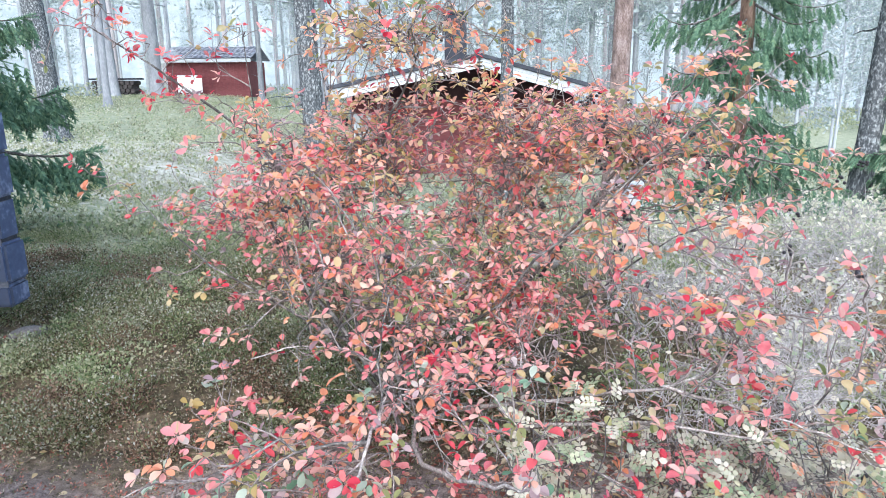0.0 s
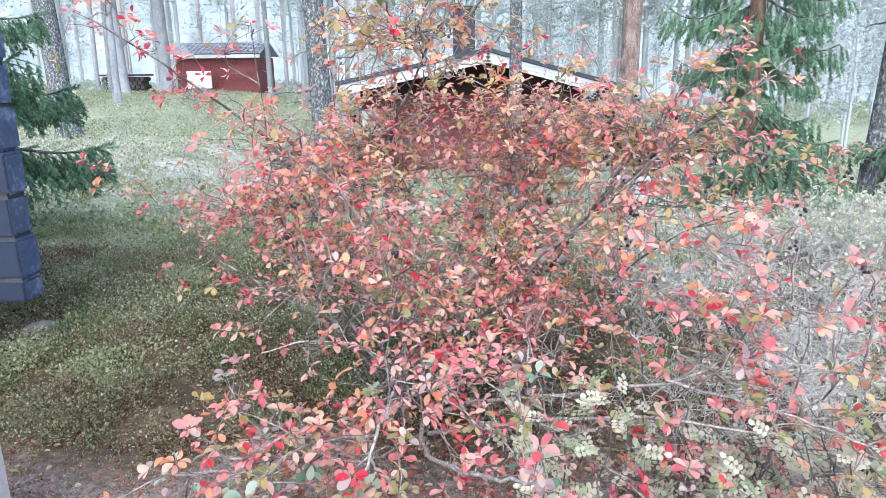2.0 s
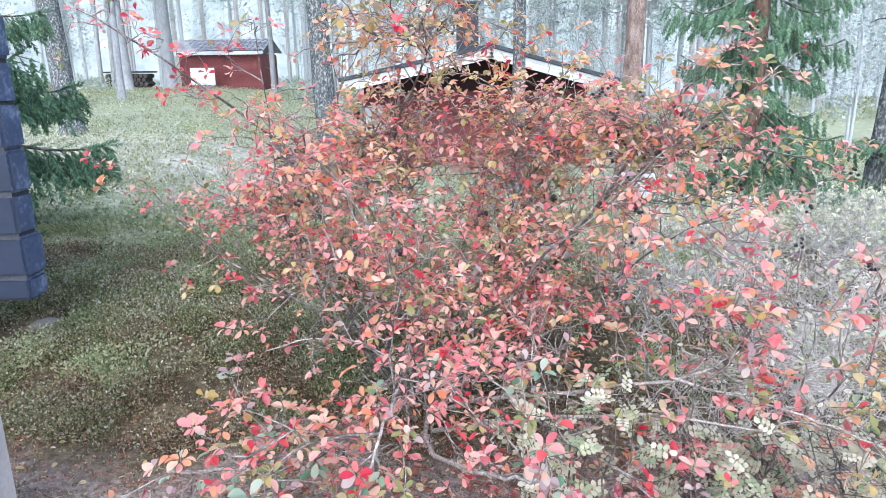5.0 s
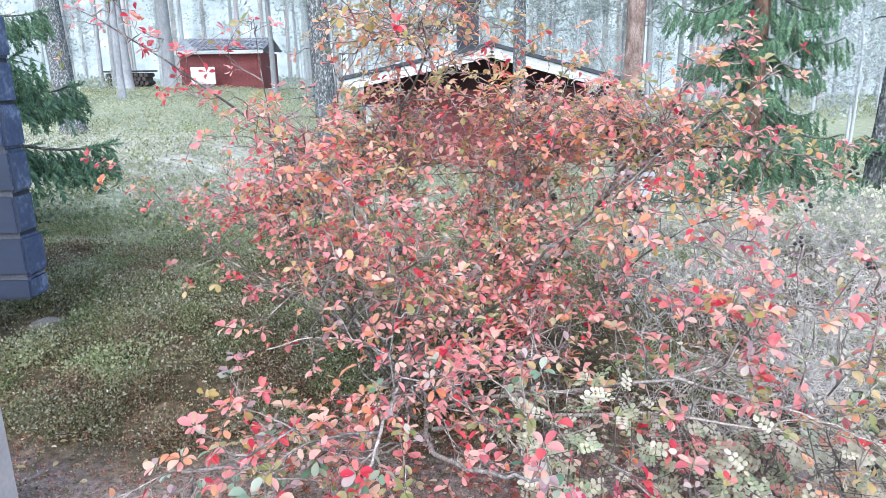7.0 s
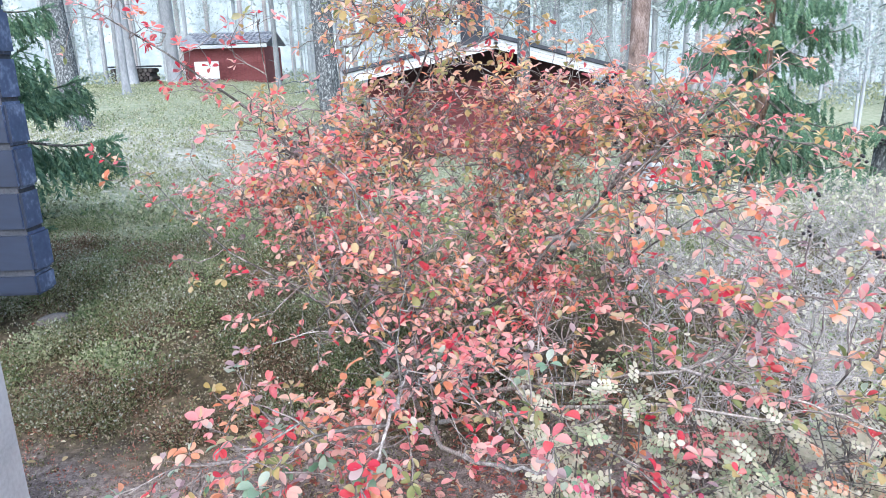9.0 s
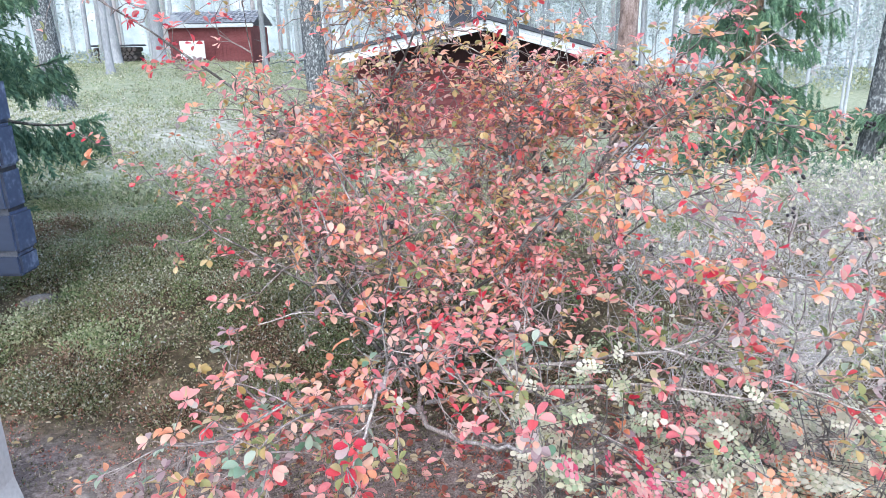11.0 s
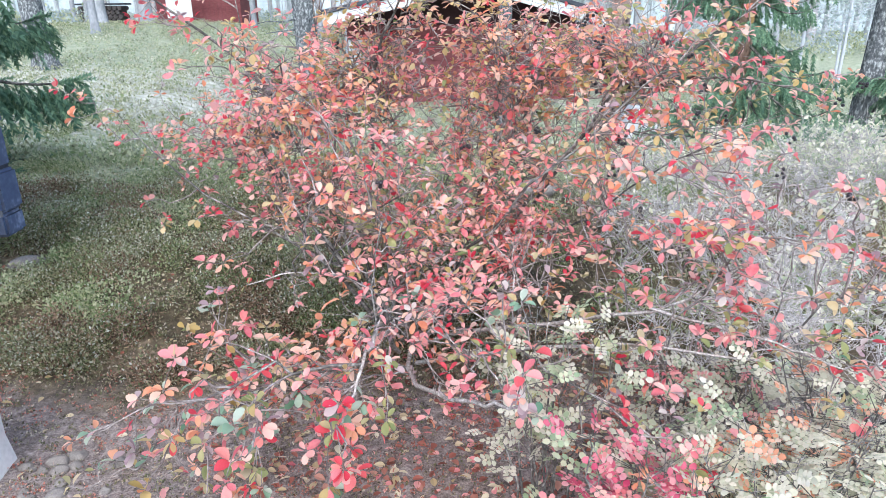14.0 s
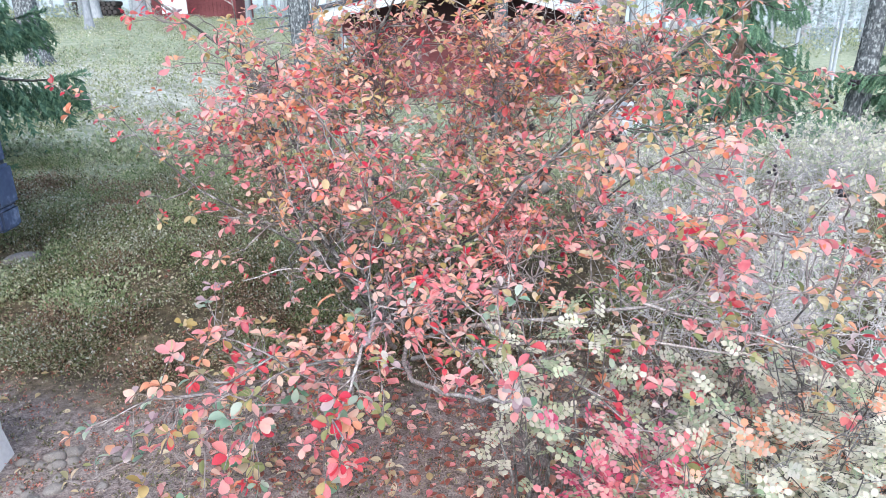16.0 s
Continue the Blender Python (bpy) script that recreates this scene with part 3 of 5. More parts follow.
# ---- the farther red shed with a tiled roof, and the white board before it ----
def build_shed():
    x0, y0, z0 = -14.9, 40.0, float(ground_z(-12.5, 40.5)) - 0.05
    s = thing("red_shed", "small red timber shed with grey tiled roof", "shed", (x0, y0, z0))
    w, d, h = 4.65, 4.0, 2.05
    for i in range(22):
        part("wall_board", boxed(i * w / 22 + 0.004, (i + 1) * w / 22 - 0.004, 0, 0.06, 0, h, bevel=0.008), M_RED, s)
    for a, b in ((0, 0.1), (w - 0.1, w)):
        part("side_wall", boxed(a, b, 0.061, d, 0, h), M_RED, s)
    part("back_wall", boxed(0.1, w - 0.1, d - 0.1, d, 0, h), M_RED, s)
    part("fascia", boxed(-0.25, w + 0.25, -0.36, -0.31, h - 0.10, h + 0.10, bevel=0.01), M_WHITE, s)
    part("soffit", boxed(-0.2, w + 0.2, -0.30, 0.0, h + 0.0, h + 0.03), M_WHITE, s)
    cols, rows, rise = 18, 8, 0.75
    for r in range(rows):
        bm = bmesh.new()
        k = cols * 6
        for lay in (0, 1):
            for i in range(k + 1):
                t = i / k
                yy = -0.38 + (d / 2 + 0.38) * (r + lay * 1.12) / rows
                zz = h + 0.10 + rise * (r + lay * 1.12) / rows + 0.045 * abs(math.sin(t * cols * math.pi)) + (0.035 if lay == 0 else 0.0)
                bm.verts.new((-0.3 + t * (w + 0.6), yy, zz))
        bm.verts.ensure_lookup_table()
        for i in range(k):
            bm.faces.new((bm.verts[i], bm.verts[i + 1], bm.verts[k + 2 + i], bm.verts[k + 1 + i]))
        part("tile_course", bm, M_TILE, s, "course of grey roof tiles")
    bm = bmesh.new()
    q = [bm.verts.new(p) for p in ((-0.3, d / 2, h + rise + 0.1), (w + 0.3, d / 2, h + rise + 0.1), (w + 0.3, d + 0.35, h + 0.1), (-0.3, d + 0.35, h + 0.1))]
    bm.faces.new(q)
    bmesh.ops.solidify(bm, geom=bm.faces[:], thickness=0.05)
    part("back_roof", bm, M_TILE, s)


build_shed()


def build_white_board():
    x, y = -13.3, 39.0
    z = float(ground_z(x, y))
    b = thing("white_board", "blank white notice board on two short legs", "sign", (x, y, z))
    part("panel", boxed(-0.68, 0.68, -0.02, 0.02, 0.22, 1.16, bevel=0.008), M_BOARD, b)
    for lx in (-0.45, 0.45):
        part("leg", boxed(lx - 0.04, lx + 0.04, 0.021, 0.09, -0.05, 1.05), M_WHITE, b)


build_white_board()


def build_woodpile():
    x, y = -16.6, 37.0
    z = float(ground_z(x, y))
    w = thing("woodpile", "low dark woodpile under a black sheet", "woodpile", (x, y, z))
    rng = np.random.default_rng(8)
    for r in range(4):
        for i in range(9):
            bm = bmesh.new()
            bmesh.ops.create_cone(bm, cap_ends=True, segments=8, radius1=0.12, radius2=0.11, depth=0.9, matrix=Matrix.Translation((-1.0 + i * 0.25 + (r % 2) * 0.12, 0, 0.11 + r * 0.2)) @ Matrix.Rotation(math.pi / 2, 4, "X"))
            part("log", bm, M_DARKWOOD, w)
    bm = boxed(-1.3, 1.4, -0.55, 0.55, 0.87, 0.95, bevel=0.03)
    part("sheet", bm, M_FELT, w, "black covering sheet")


build_woodpile()


def build_tarp_pile():
    x, y = 4.05, 12.4
    z = float(ground_z(x, y))
    p = thing("covered_pile", "low plank pile under a pale tarpaulin", "pile", (x, y, z))
    for i in range(4):
        part("plank", boxed(-0.55, 0.6, -0.5 + i * 0.25, -0.28 + i * 0.25, 0.0, 0.14, bevel=0.01), M_PLANK, p)
    bm = bmesh.new()
    k = 24
    for i in range(k + 1):
        for j in range(k + 1):
            u, v = i / k * 2 - 1, j / k * 2 - 1
            e = max(abs(u), abs(v))
            hgt = 0.62 * (1 - 0.55 * (u + 1) / 2) * (1 - sstep((e - 0.55) / 0.45)) + 0.145
            bm.verts.new((u * 0.62 * (1 - 0.05 * e), v * 0.56, hgt + 0.02 * math.sin(7 * u + 3 * v) * math.sin(5 * v)))
    bm.verts.ensure_lookup_table()
    for i in range(k):
        for j in range(k):
            a = i * (k + 1) + j
            bm.faces.new((bm.verts[a], bm.verts[a + k + 1], bm.verts[a + k + 2], bm.verts[a + 1]))
    bmesh.ops.solidify(bm, geom=bm.faces[:], thickness=0.01)
    part("tarpaulin", bm, M_TARP, p, smooth=True)


build_tarp_pile()


# ---- trees ----
def trunk_mesh(name, height, r0, mat, seed, lean=(0, 0), sides=14, taper=0.45, knobs=0.03):
    rng = np.random.default_rng(seed)
    k = 26
    t = np.linspace(0, 1, k) ** 1.3
    pts = np.stack([lean[0] * t * height + 0.03 * np.sin(t * 7 + seed) * t * 3, lean[1] * t * height + 0.03 * np.cos(t * 6 + seed) * t * 3, t * height - 0.08], axis=1)
    rad = r0 * (1 - (1 - taper) * t) * (1 + 0.55 * np.exp(-t * height / 0.18))
    v, f = tube_table([(pts, rad)], sides)
    n = rng.normal(0, knobs, len(v)) * np.repeat(rad, sides)
    c = np.repeat(pts, sides, axis=0)
    v[:, :2] = c[:, :2] + (v[:, :2] - c[:, :2]) * (1 + n / np.repeat(rad, sides))[:, None]
    return mesh_from(name, v, f, mat, smooth=True), pts


def crown_mesh(name, base_z, top_z, spread, mat, seed, clumps=60, axis=(0, 0)):
    """A pine's crown: limbs with clumps of needles."""
    rng = np.random.default_rng(seed)
    pos, dirs, limbs = [], [], []
    for i in range(clumps):
        z = base_z + (top_z - base_z) * rng.random() ** 0.8
        a, ln = rng.uniform(0, 6.283), spread * (1.05 - 0.7 * (z - base_z) / (top_z - base_z)) * rng.uniform(0.5, 1)
        st = np.array([axis[0] * z, axis[1] * z, z])
        en = st + [math.cos(a) * ln, math.sin(a) * ln, rng.uniform(-0.2, 0.5)]
        limbs.append((curve_points(st, en, (0, 0, -0.1), 4, rng, 0.04), [0.035, 0.028, 0.02, 0.008]))
        q = rng.normal(0, 1, (26, 3))
        pos.append(en + q * [0.32, 0.32, 0.16])
        dirs.append(q + [0, 0, 0.6])
    pos, dirs = np.concatenate(pos), np.concatenate(dirs)
    turns = frames_along(dirs, rng.uniform(0, 6.28, len(pos)), rng.uniform(0.22, 0.4, len(pos)))
    v1, f1 = tube_table(limbs, 4)
    blade_v = [(-0.05, 0, 0), (0.05, 0, 0), (0.22, 0.8, 0.05), (0, 1, 0), (-0.22, 0.8, -0.05), (0, 0.3, 0.12)]
    v2, f2 = scattered(blade_v, [(0, 5, 4), (1, 2, 5), (5, 3, 4), (5, 2, 3)], turns, pos)
    faces, idx = list(f1), [0] * len(f1)
    for b in f2:
        faces += (b + len(v1)).tolist()
        idx += [1] * len(b)
    return mesh_from(name, np.concatenate([v1, v2]), faces, [M_HAZEBARK, mat], idx)


def pine(x, y, r, height, mat, seed, lean=(0, 0), label="", stubs=5, crown_from=0.62, needle=M_PINENEEDLE):
    z = float(ground_z(x, y))
    t = thing("pine_tree", label, "tree", (x, y, z), "pines of the wood")
    me, pts = trunk_mesh("trunk", height, r, mat, seed, lean)
    trunk = child("trunk", me, t)
    rng = np.random.default_rng(seed + 90)
    for i in range(stubs):
        zz = rng.uniform(1.2, min(7, height * 0.5))
        a, ln = rng.uniform(0, 6.283), rng.uniform(0.25, 0.9)
        st = np.array([lean[0] * zz, lean[1] * zz, zz])
        en = st + [math.cos(a) * ln, math.sin(a) * ln, rng.uniform(-0.1, 0.25)]
        v, f = tube_table([(curve_points(st, en, (0, 0, 0.03), 5, rng, 0.02), np.linspace(0.02, 0.004, 5))], 5)
        child("dead_branch", mesh_from("dead_branch", v, f, mat), t)
    child("crown", crown_mesh("crown", height * crown_from, height * 1.02, 2.2, needle, seed + 3, 46, lean), t)
    return t


PINES = [
    # x, y, radius, height, bark, lean x, lean y
    (-8.62, 16.0, 0.25, 17, M_GREYBARK, -0.05, 0.0, "old grey-barked pine leaning slightly on the mossy rise"),
    (-1.84, 11.5, 0.19, 15, M_GREYBARK, -0.045, 0.0, "lichen-covered grey trunk beside the red cabin"),
    (1.60, 14.0, 0.145, 15, M_GREYBARK, -0.005, 0.0, "slim grey pine before the red cabin"),
    (3.55, 13.0, 0.19, 16, M_PINEBARK, 0.02, 0.0, "reddish-barked pine with broken twigs"),
    (5.17, 8.0, 0.135, 13, M_GREYBARK, 0.06, 0.0, "leaning grey trunk at the wood's edge"),
    (-13.5, 30.0, 0.24, 18, M_HAZEBARK, -0.03, 0.0, "slender pine in the mist, haze in its bark colour"),
    (-13.6, 35.0, 0.34, 20, M_HAZEBARK, -0.01, 0.0, "stout pine beside the red shed, bark paled for haze"),
    (-11.8, 22.0, 0.2, 17, M_HAZEBARK, -0.04, 0.0, "pine on the mossy rise, bark paled for haze"),
]
for i, (x, y, r, h, mt, lx, ly, lb) in enumerate(PINES):
    pine(x, y, r, h, mt, 11 + i, (lx, ly), lb)


def far_pines():
    """Far trunks with haze painted into the bark, paler the deeper they stand."""
    rng = np.random.default_rng(21)
    near = [pine(-24, 27, 0.15, 18, M_HAZEBARK, 50, (0.012, 0), "grey pine standing in thin mist", 9, 0.30, M_MISTLEAF),
            pine(22, 28, 0.11, 16, M_HAZEBARK, 53, (-0.02, 0), "slim grey pine standing in thin mist", 9, 0.26, M_MISTLEAF)]
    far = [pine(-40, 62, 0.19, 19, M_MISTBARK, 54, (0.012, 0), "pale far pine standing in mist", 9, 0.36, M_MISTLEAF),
           pine(30, 64, 0.22, 21, M_ROSYHAZEBARK, 51, (-0.015, 0), "rosy-barked far pine standing in mist", 9, 0.4, M_MISTLEAF),
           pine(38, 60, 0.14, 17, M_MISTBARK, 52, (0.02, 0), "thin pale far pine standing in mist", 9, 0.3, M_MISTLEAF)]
    k = 0
    while k < 95:
        y = rng.uniform(30, 72) if k > 12 else rng.uniform(24, 38)
        x = rng.uniform(-0.75, 0.75) * y
        if -0.45 < x / y < -0.24 and y < 47 or -4 < x < 6 and y < 28:
            continue
        s = rng.uniform(0.85, 1.15)
        c = copy_thing(near[k % 2] if y < 38 else far[k % 3], Matrix.Translation((x, y, float(ground_z(x, y)))) @ Matrix.Rotation(rng.uniform(0, 6.28), 4, "Z"))
        c.scale = (s, s, s)
        k += 1


far_pines()


def misty_birch(x, y, height, seed):
    """A young birch with a loose crown that reaches low."""
    rng = np.random.default_rng(seed)
    t = thing("young_birch", "slender young birch in mist, leaves paled for haze", "tree", (x, y, float(ground_z(x, y))), "young birches in the mist")
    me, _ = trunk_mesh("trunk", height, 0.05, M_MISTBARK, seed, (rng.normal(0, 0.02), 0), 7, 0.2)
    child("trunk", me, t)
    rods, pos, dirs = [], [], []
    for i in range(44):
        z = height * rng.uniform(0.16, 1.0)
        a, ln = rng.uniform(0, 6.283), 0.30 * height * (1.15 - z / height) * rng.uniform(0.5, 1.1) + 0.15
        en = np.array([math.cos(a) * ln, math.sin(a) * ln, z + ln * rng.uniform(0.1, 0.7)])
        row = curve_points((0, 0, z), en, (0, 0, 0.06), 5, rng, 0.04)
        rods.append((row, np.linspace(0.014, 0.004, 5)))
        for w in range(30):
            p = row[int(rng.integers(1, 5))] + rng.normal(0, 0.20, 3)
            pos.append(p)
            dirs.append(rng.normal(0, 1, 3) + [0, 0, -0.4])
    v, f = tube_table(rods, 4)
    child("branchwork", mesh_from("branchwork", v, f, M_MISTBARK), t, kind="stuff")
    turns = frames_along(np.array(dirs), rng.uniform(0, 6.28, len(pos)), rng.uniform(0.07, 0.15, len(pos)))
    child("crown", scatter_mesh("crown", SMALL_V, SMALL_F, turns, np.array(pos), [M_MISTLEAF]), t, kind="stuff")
    return t


def misty_birches():
    rng = np.random.default_rng(27)
    models = [misty_birch(-27, 40, 7.5, 1), misty_birch(27, 41, 6.0, 2), misty_birch(33, 44, 8.5, 3)]
    k = 0
    while k < 64:
        y = rng.uniform(26, 62)
        x = rng.uniform(-0.72, 0.72) * y
        if -0.47 < x / y < -0.20 and y < 47 or -5 < x < 7 and y < 30:
            continue
        c = copy_thing(models[k % 3], Matrix.Translation((x, y, float(ground_z(x, y)))) @ Matrix.Rotation(rng.uniform(0, 6.28), 4, "Z"))
        q = rng.uniform(0.8, 1.25)
        c.scale = (q, q, q)
        k += 1
    for i, (x, y) in enumerate(((9.5, 17.5), (11.5, 19.0), (8.6, 21.0), (13.5, 22.5), (10.8, 24.5))):
        copy_thing(models[i % 3], Matrix.Translation((x, y, float(ground_z(x, y)))) @ Matrix.Rotation(i * 1.3, 4, "Z"))


misty_birches()

# a spray of needles on a short twig
def needle_spray():
    rng = np.random.default_rng(2)
    v, f = [], []
    for i in range(20):
        t = i / 20
        a = i * 2.4
        o = np.array([0, t * 0.85, 0])
        d = np.array([math.cos(a) * 0.17, 0.16, math.sin(a) * 0.13 - 0.02])
        w = np.cross(d, [0, 0, 1.0])
        w = w / (np.linalg.norm(w) + 1e-9) * 0.055
        k = len(v)
        v += [o - w, o + w, o + d]
        f.append((k, k + 1, k + 2))
    k = len(v)
    v += [(-0.018, 0, 0), (0.018, 0, 0), (0, 1.0, -0.01), (0, 0.0, 0.025)]
    f += [(k, k + 1, k + 2), (k + 1, k + 3, k + 2), (k + 3, k, k + 2)]
    return v, f


SPRAY_V, SPRAY_F = needle_spray()


def bough(length, droop, rng, density=1.0):
    """One spruce bough along +x: a bowed limb with side shoots and hanging sprays."""
    k = 9
    t = np.linspace(0, 1, k)
    ax = np.stack([t * length, 0.03 * np.sin(t * 5) * length, length * (-droop * t + droop * 0.6 * t ** 3)], axis=1)
    paths = [(ax, 0.016 * length * (1 - 0.85 * t) + 0.002)]
    pos, dirs, size = [], [], []
    n = int(length * 30 * density)
    for i in range(n):
        u = 0.12 + 0.88 * (i + rng.random()) / n
        p = np.array([np.interp(u, t, ax[:, j]) for j in range(3)])
        side = 1 if i % 2 else -1
        sl = length * (0.10 + 0.36 * (1 - u) * min(1, u * 3)) * rng.uniform(0.6, 1.15) + 0.05
        d = np.array([0.55, side * 0.8, -0.28 - 0.25 * rng.random()])
        m = max(1, int(sl / 0.055))
        for j in range(m):
            w = (j + 0.5) / m
            pos.append(p + d * sl * w + [0, 0, -0.18 * sl * w * w])
            q = np.array([0.35 + 0.3 * rng.random(), side * rng.uniform(-0.3, 0.5), -1.0 - 1.3 * rng.random()])
            dirs.append(q)
            size.append(rng.uniform(0.13, 0.25))
        paths.append((np.array([p, p + d * sl * 0.6 + [0, 0, -0.05 * sl], p + d * sl + [0, 0, -0.18 * sl]]), [0.004, 0.003, 0.001]))
    for i in range(int(14 * length * density)):
        u = rng.uniform(0.3, 1)
        pos.append(np.array([np.interp(u, t, ax[:, j]) for j in range(3)]))
        dirs.append(np.array([1, rng.uniform(-0.6, 0.6), rng.uniform(-0.3, 0.4)]))
        size.append(rng.uniform(0.1, 0.16))
    pos, dirs = np.array(pos), np.array(dirs)
    turns = frames_along(dirs, rng.uniform(0, 6.28, len(pos)), np.array(size))
    v1, f1 = tube_table(paths, 4)
    limb_faces = 4 * (k - 1) + 1
    v2, f2 = scattered(SPRAY_V, SPRAY_F, turns, pos)
    faces, idx = list(f1), [0] * limb_faces + [1] * (len(f1) - limb_faces)
    for b in f2:
        faces += (b + len(v1)).tolist()
        idx += [1] * len(b)
    return mesh_from("bough", np.concatenate([v1, v2]), faces, [M_TWIG, M_NEEDLE], idx)


def spruce(x, y, height, spread, r, count, label, seed, low=0.15, droop=0.5, fan=None, density=1.0):
    rng = np.random.default_rng(seed)
    z = float(ground_z(x, y))
    t = thing("spruce_tree", label, "tree", (x, y, z), "spruces")
    me, _ = trunk_mesh("trunk", height, r, M_SPRUCEBARK, seed, (0, 0), taper=0.1)
    child("trunk", me, t)
    shapes = [bough(1.0, droop * s, np.random.default_rng(seed * 7 + i), density) for i, s in enumerate((0.7, 1.0, 1.25, 0.9))]
    for i in range(count):
        u = ((i + rng.random()) / count) ** 1.15
        zz = low + (height * 0.97 - low) * u
        ln = spread * (1 - 0.86 * u) * rng.uniform(0.55, 1.12) * (0.75 + 0.25 * min(1, u * 8))
        a = i * 2.39996 + rng.uniform(-0.3, 0.3)
        if fan:
            a = fan[0] + (fan[1] - fan[0]) * rng.random()
        ob = child("bough", shapes[i % 4], t)
        ob.matrix_local = Matrix.Translation((0, 0, zz)) @ Matrix.Rotation(a, 4, "Z") @ Matrix.Rotation(rng.uniform(-0.15, 0.25) - 0.25 * u, 4, "Y") @ Matrix.Diagonal((ln, ln, ln, 1))
    return t


spruce(3.95, 8.6, 9.5, 1.40, 0.12, 128, "tall dark green spruce with drooping boughs", 3, 0.15, 0.72, None, 0.5)
spruce(5.6, 7.7, 2.3, 0.95, 0.05, 42, "young dark green spruce under a leaning trunk", 4)
spruce(-4.35, 5.9, 6.5, 1.40, 0.11, 46, "dark green spruce beside the blue log wall", 6)


# ---- the big shrub in autumn leaf ----
def berry_mesh():
    bm = bmesh.new()
    bmesh.ops.create_icosphere(bm, subdivisions=1, radius=1.0)
    for v in bm.verts:
        if v.co.z < -0.8:
            v.co.z = -0.82
    me = bpy.data.meshes.new("berry")
    bm.to_mesh(me)
    bm.free()
    me.materials.append(M_BERRY)
    me.polygons.foreach_set("use_smooth", np.ones(len(me.polygons), dtype=bool))
    return me


# where the stems end: centre, half widths, number of stems, chances of leaf colours (pink red orange ochre olive green mauve)
REGIONS = [
    ((0.18, 2.95, 1.10), (0.80, 0.55, 0.26), 24, (46, 5, 30, 8, 7, 0, 4)),
    ((0.22, 2.85, 1.37), (0.72, 0.40, 0.09), 21, (24, 4, 36, 22, 10, 0, 4)),
    ((0.30, 2.80, 1.44), (0.50, 0.30, 0.06), 6, (38, 6, 34, 14, 6, 0, 2)),
    ((-0.12, 2.70, 1.72), (0.36, 0.3, 0.16), 8, (10, 6, 36, 32, 14, 0, 2)),
    ((-0.80, 2.75, 1.22), (0.38, 0.35, 0.20), 5, (44, 14, 22, 6, 6, 0, 8)),
    ((1.12, 2.50, 1.40), (0.34, 0.35, 0.28), 5, (40, 6, 26, 16, 6, 0, 2)),
    ((0.22, 2.50, 1.00), (0.72, 0.5, 0.22), 7, (46, 7, 22, 9, 8, 0, 8)),
    ((0.30, 2.40, 0.82), (0.48, 0.35, 0.14), 8, (48, 7, 22, 9, 7, 0, 7)),
    ((0.06, 2.25, 0.63), (0.30, 0.16, 0.08), 6, (60, 14, 12, 4, 4, 0, 6)),
    ((0.98, 2.00, 0.88), (0.46, 0.32, 0.20), 5, (42, 9, 20, 8, 8, 1, 12)),
    ((-0.38, 1.90, 0.44), (0.42, 0.25, 0.10), 3, (40, 18, 16, 3, 9, 6, 8)),
    ((0.28, 1.60, 0.62), (0.32, 0.28, 0.20), 3, (32, 16, 20, 4, 10, 7, 11)),
    ((-0.72, 1.95, 0.30), (0.28, 0.25, 0.10), 2, (24, 16, 18, 6, 14, 14, 8)),
]
# long limbs that stand out: low ones towards the path, and high ones
LOW_LIMBS = [
    ((-0.14, 2.70, 0.13), (-0.16, 2.10, 0.56), (-0.18, 1.80, 0.61), (-0.23, 1.55, 0.54)),
    ((-0.15, 2.70, 0.24), (-0.20, 2.50, 0.47), (-0.39, 2.35, 0.66), (-0.63, 2.20, 0.68)),
    ((-0.07, 2.70, 0.18), (0.33, 2.20, 0.50), (0.72, 1.95, 0.66), (0.88, 1.90, 0.76)),
    ((-0.05, 2.60, 0.13), (0.22, 2.10, 0.44), (0.58, 1.90, 0.57), (0.96, 1.70, 0.60)),
    ((-0.07, 2.70, 0.18), (-0.06, 2.00, 0.41), (0.09, 1.60, 0.56), (0.22, 1.35, 0.70)),
    ((0.72, 1.95, 0.66), (0.87, 1.85, 0.65), (1.05, 1.70, 0.64), (1.17, 1.60, 0.62)),
]
HIGH_LIMBS = [
    ((-0.14, 2.90, 0.08), (-0.37, 2.80, 0.50), (-0.87, 2.60, 0.90), (-1.16, 2.60, 1.23)),
    ((-0.14, 2.90, 0.08), (-0.62, 2.80, 1.23), (-0.95, 2.60, 1.62), (-1.28, 2.50, 1.85)),
    ((-0.14, 2.90, 0.08), (-0.23, 2.90, 1.14), (-0.08, 2.70, 1.63), (0.07, 2.60, 1.86)),
    ((0.03, 3.00, 0.02), (0.29, 3.17, 0.78), (0.48, 3.00, 1.18), (0.65, 2.80, 1.44)),
    ((0.03, 3.00, 0.02), (0.49, 2.60, 0.97), (0.90, 2.40, 1.33), (1.32, 2.30, 1.29)),
    ((0.03, 3.00, 0.02), (0.60, 2.70, 1.04), (0.90, 2.60, 1.49), (1.03, 2.50, 1.68)),
    ((-0.14, 2.90, 0.08), (-0.57, 2.90, 0.76), (-0.70, 2.90, 1.04), (-0.73, 2.80, 1.82)),
    ((-0.14, 2.90, 0.08), (-0.46, 2.80, 0.55), (-0.56, 2.75, 0.80), (-0.67, 2.70, 1.12)),
    ((-0.14, 2.90, 0.08), (-0.38, 2.85, 0.50), (-0.52, 2.90, 0.75), (-0.66, 2.90, 0.95)),
    ((-0.14, 2.90, 0.08), (-0.15, 2.70, 0.61), (-0.24, 2.65, 0.82), (-0.56, 2.60, 0.93)),
    ((0.03, 3.00, 0.02), (0.20, 2.75, 0.75), (0.35, 2.70, 1.19), (0.56, 2.65, 1.38)),
]


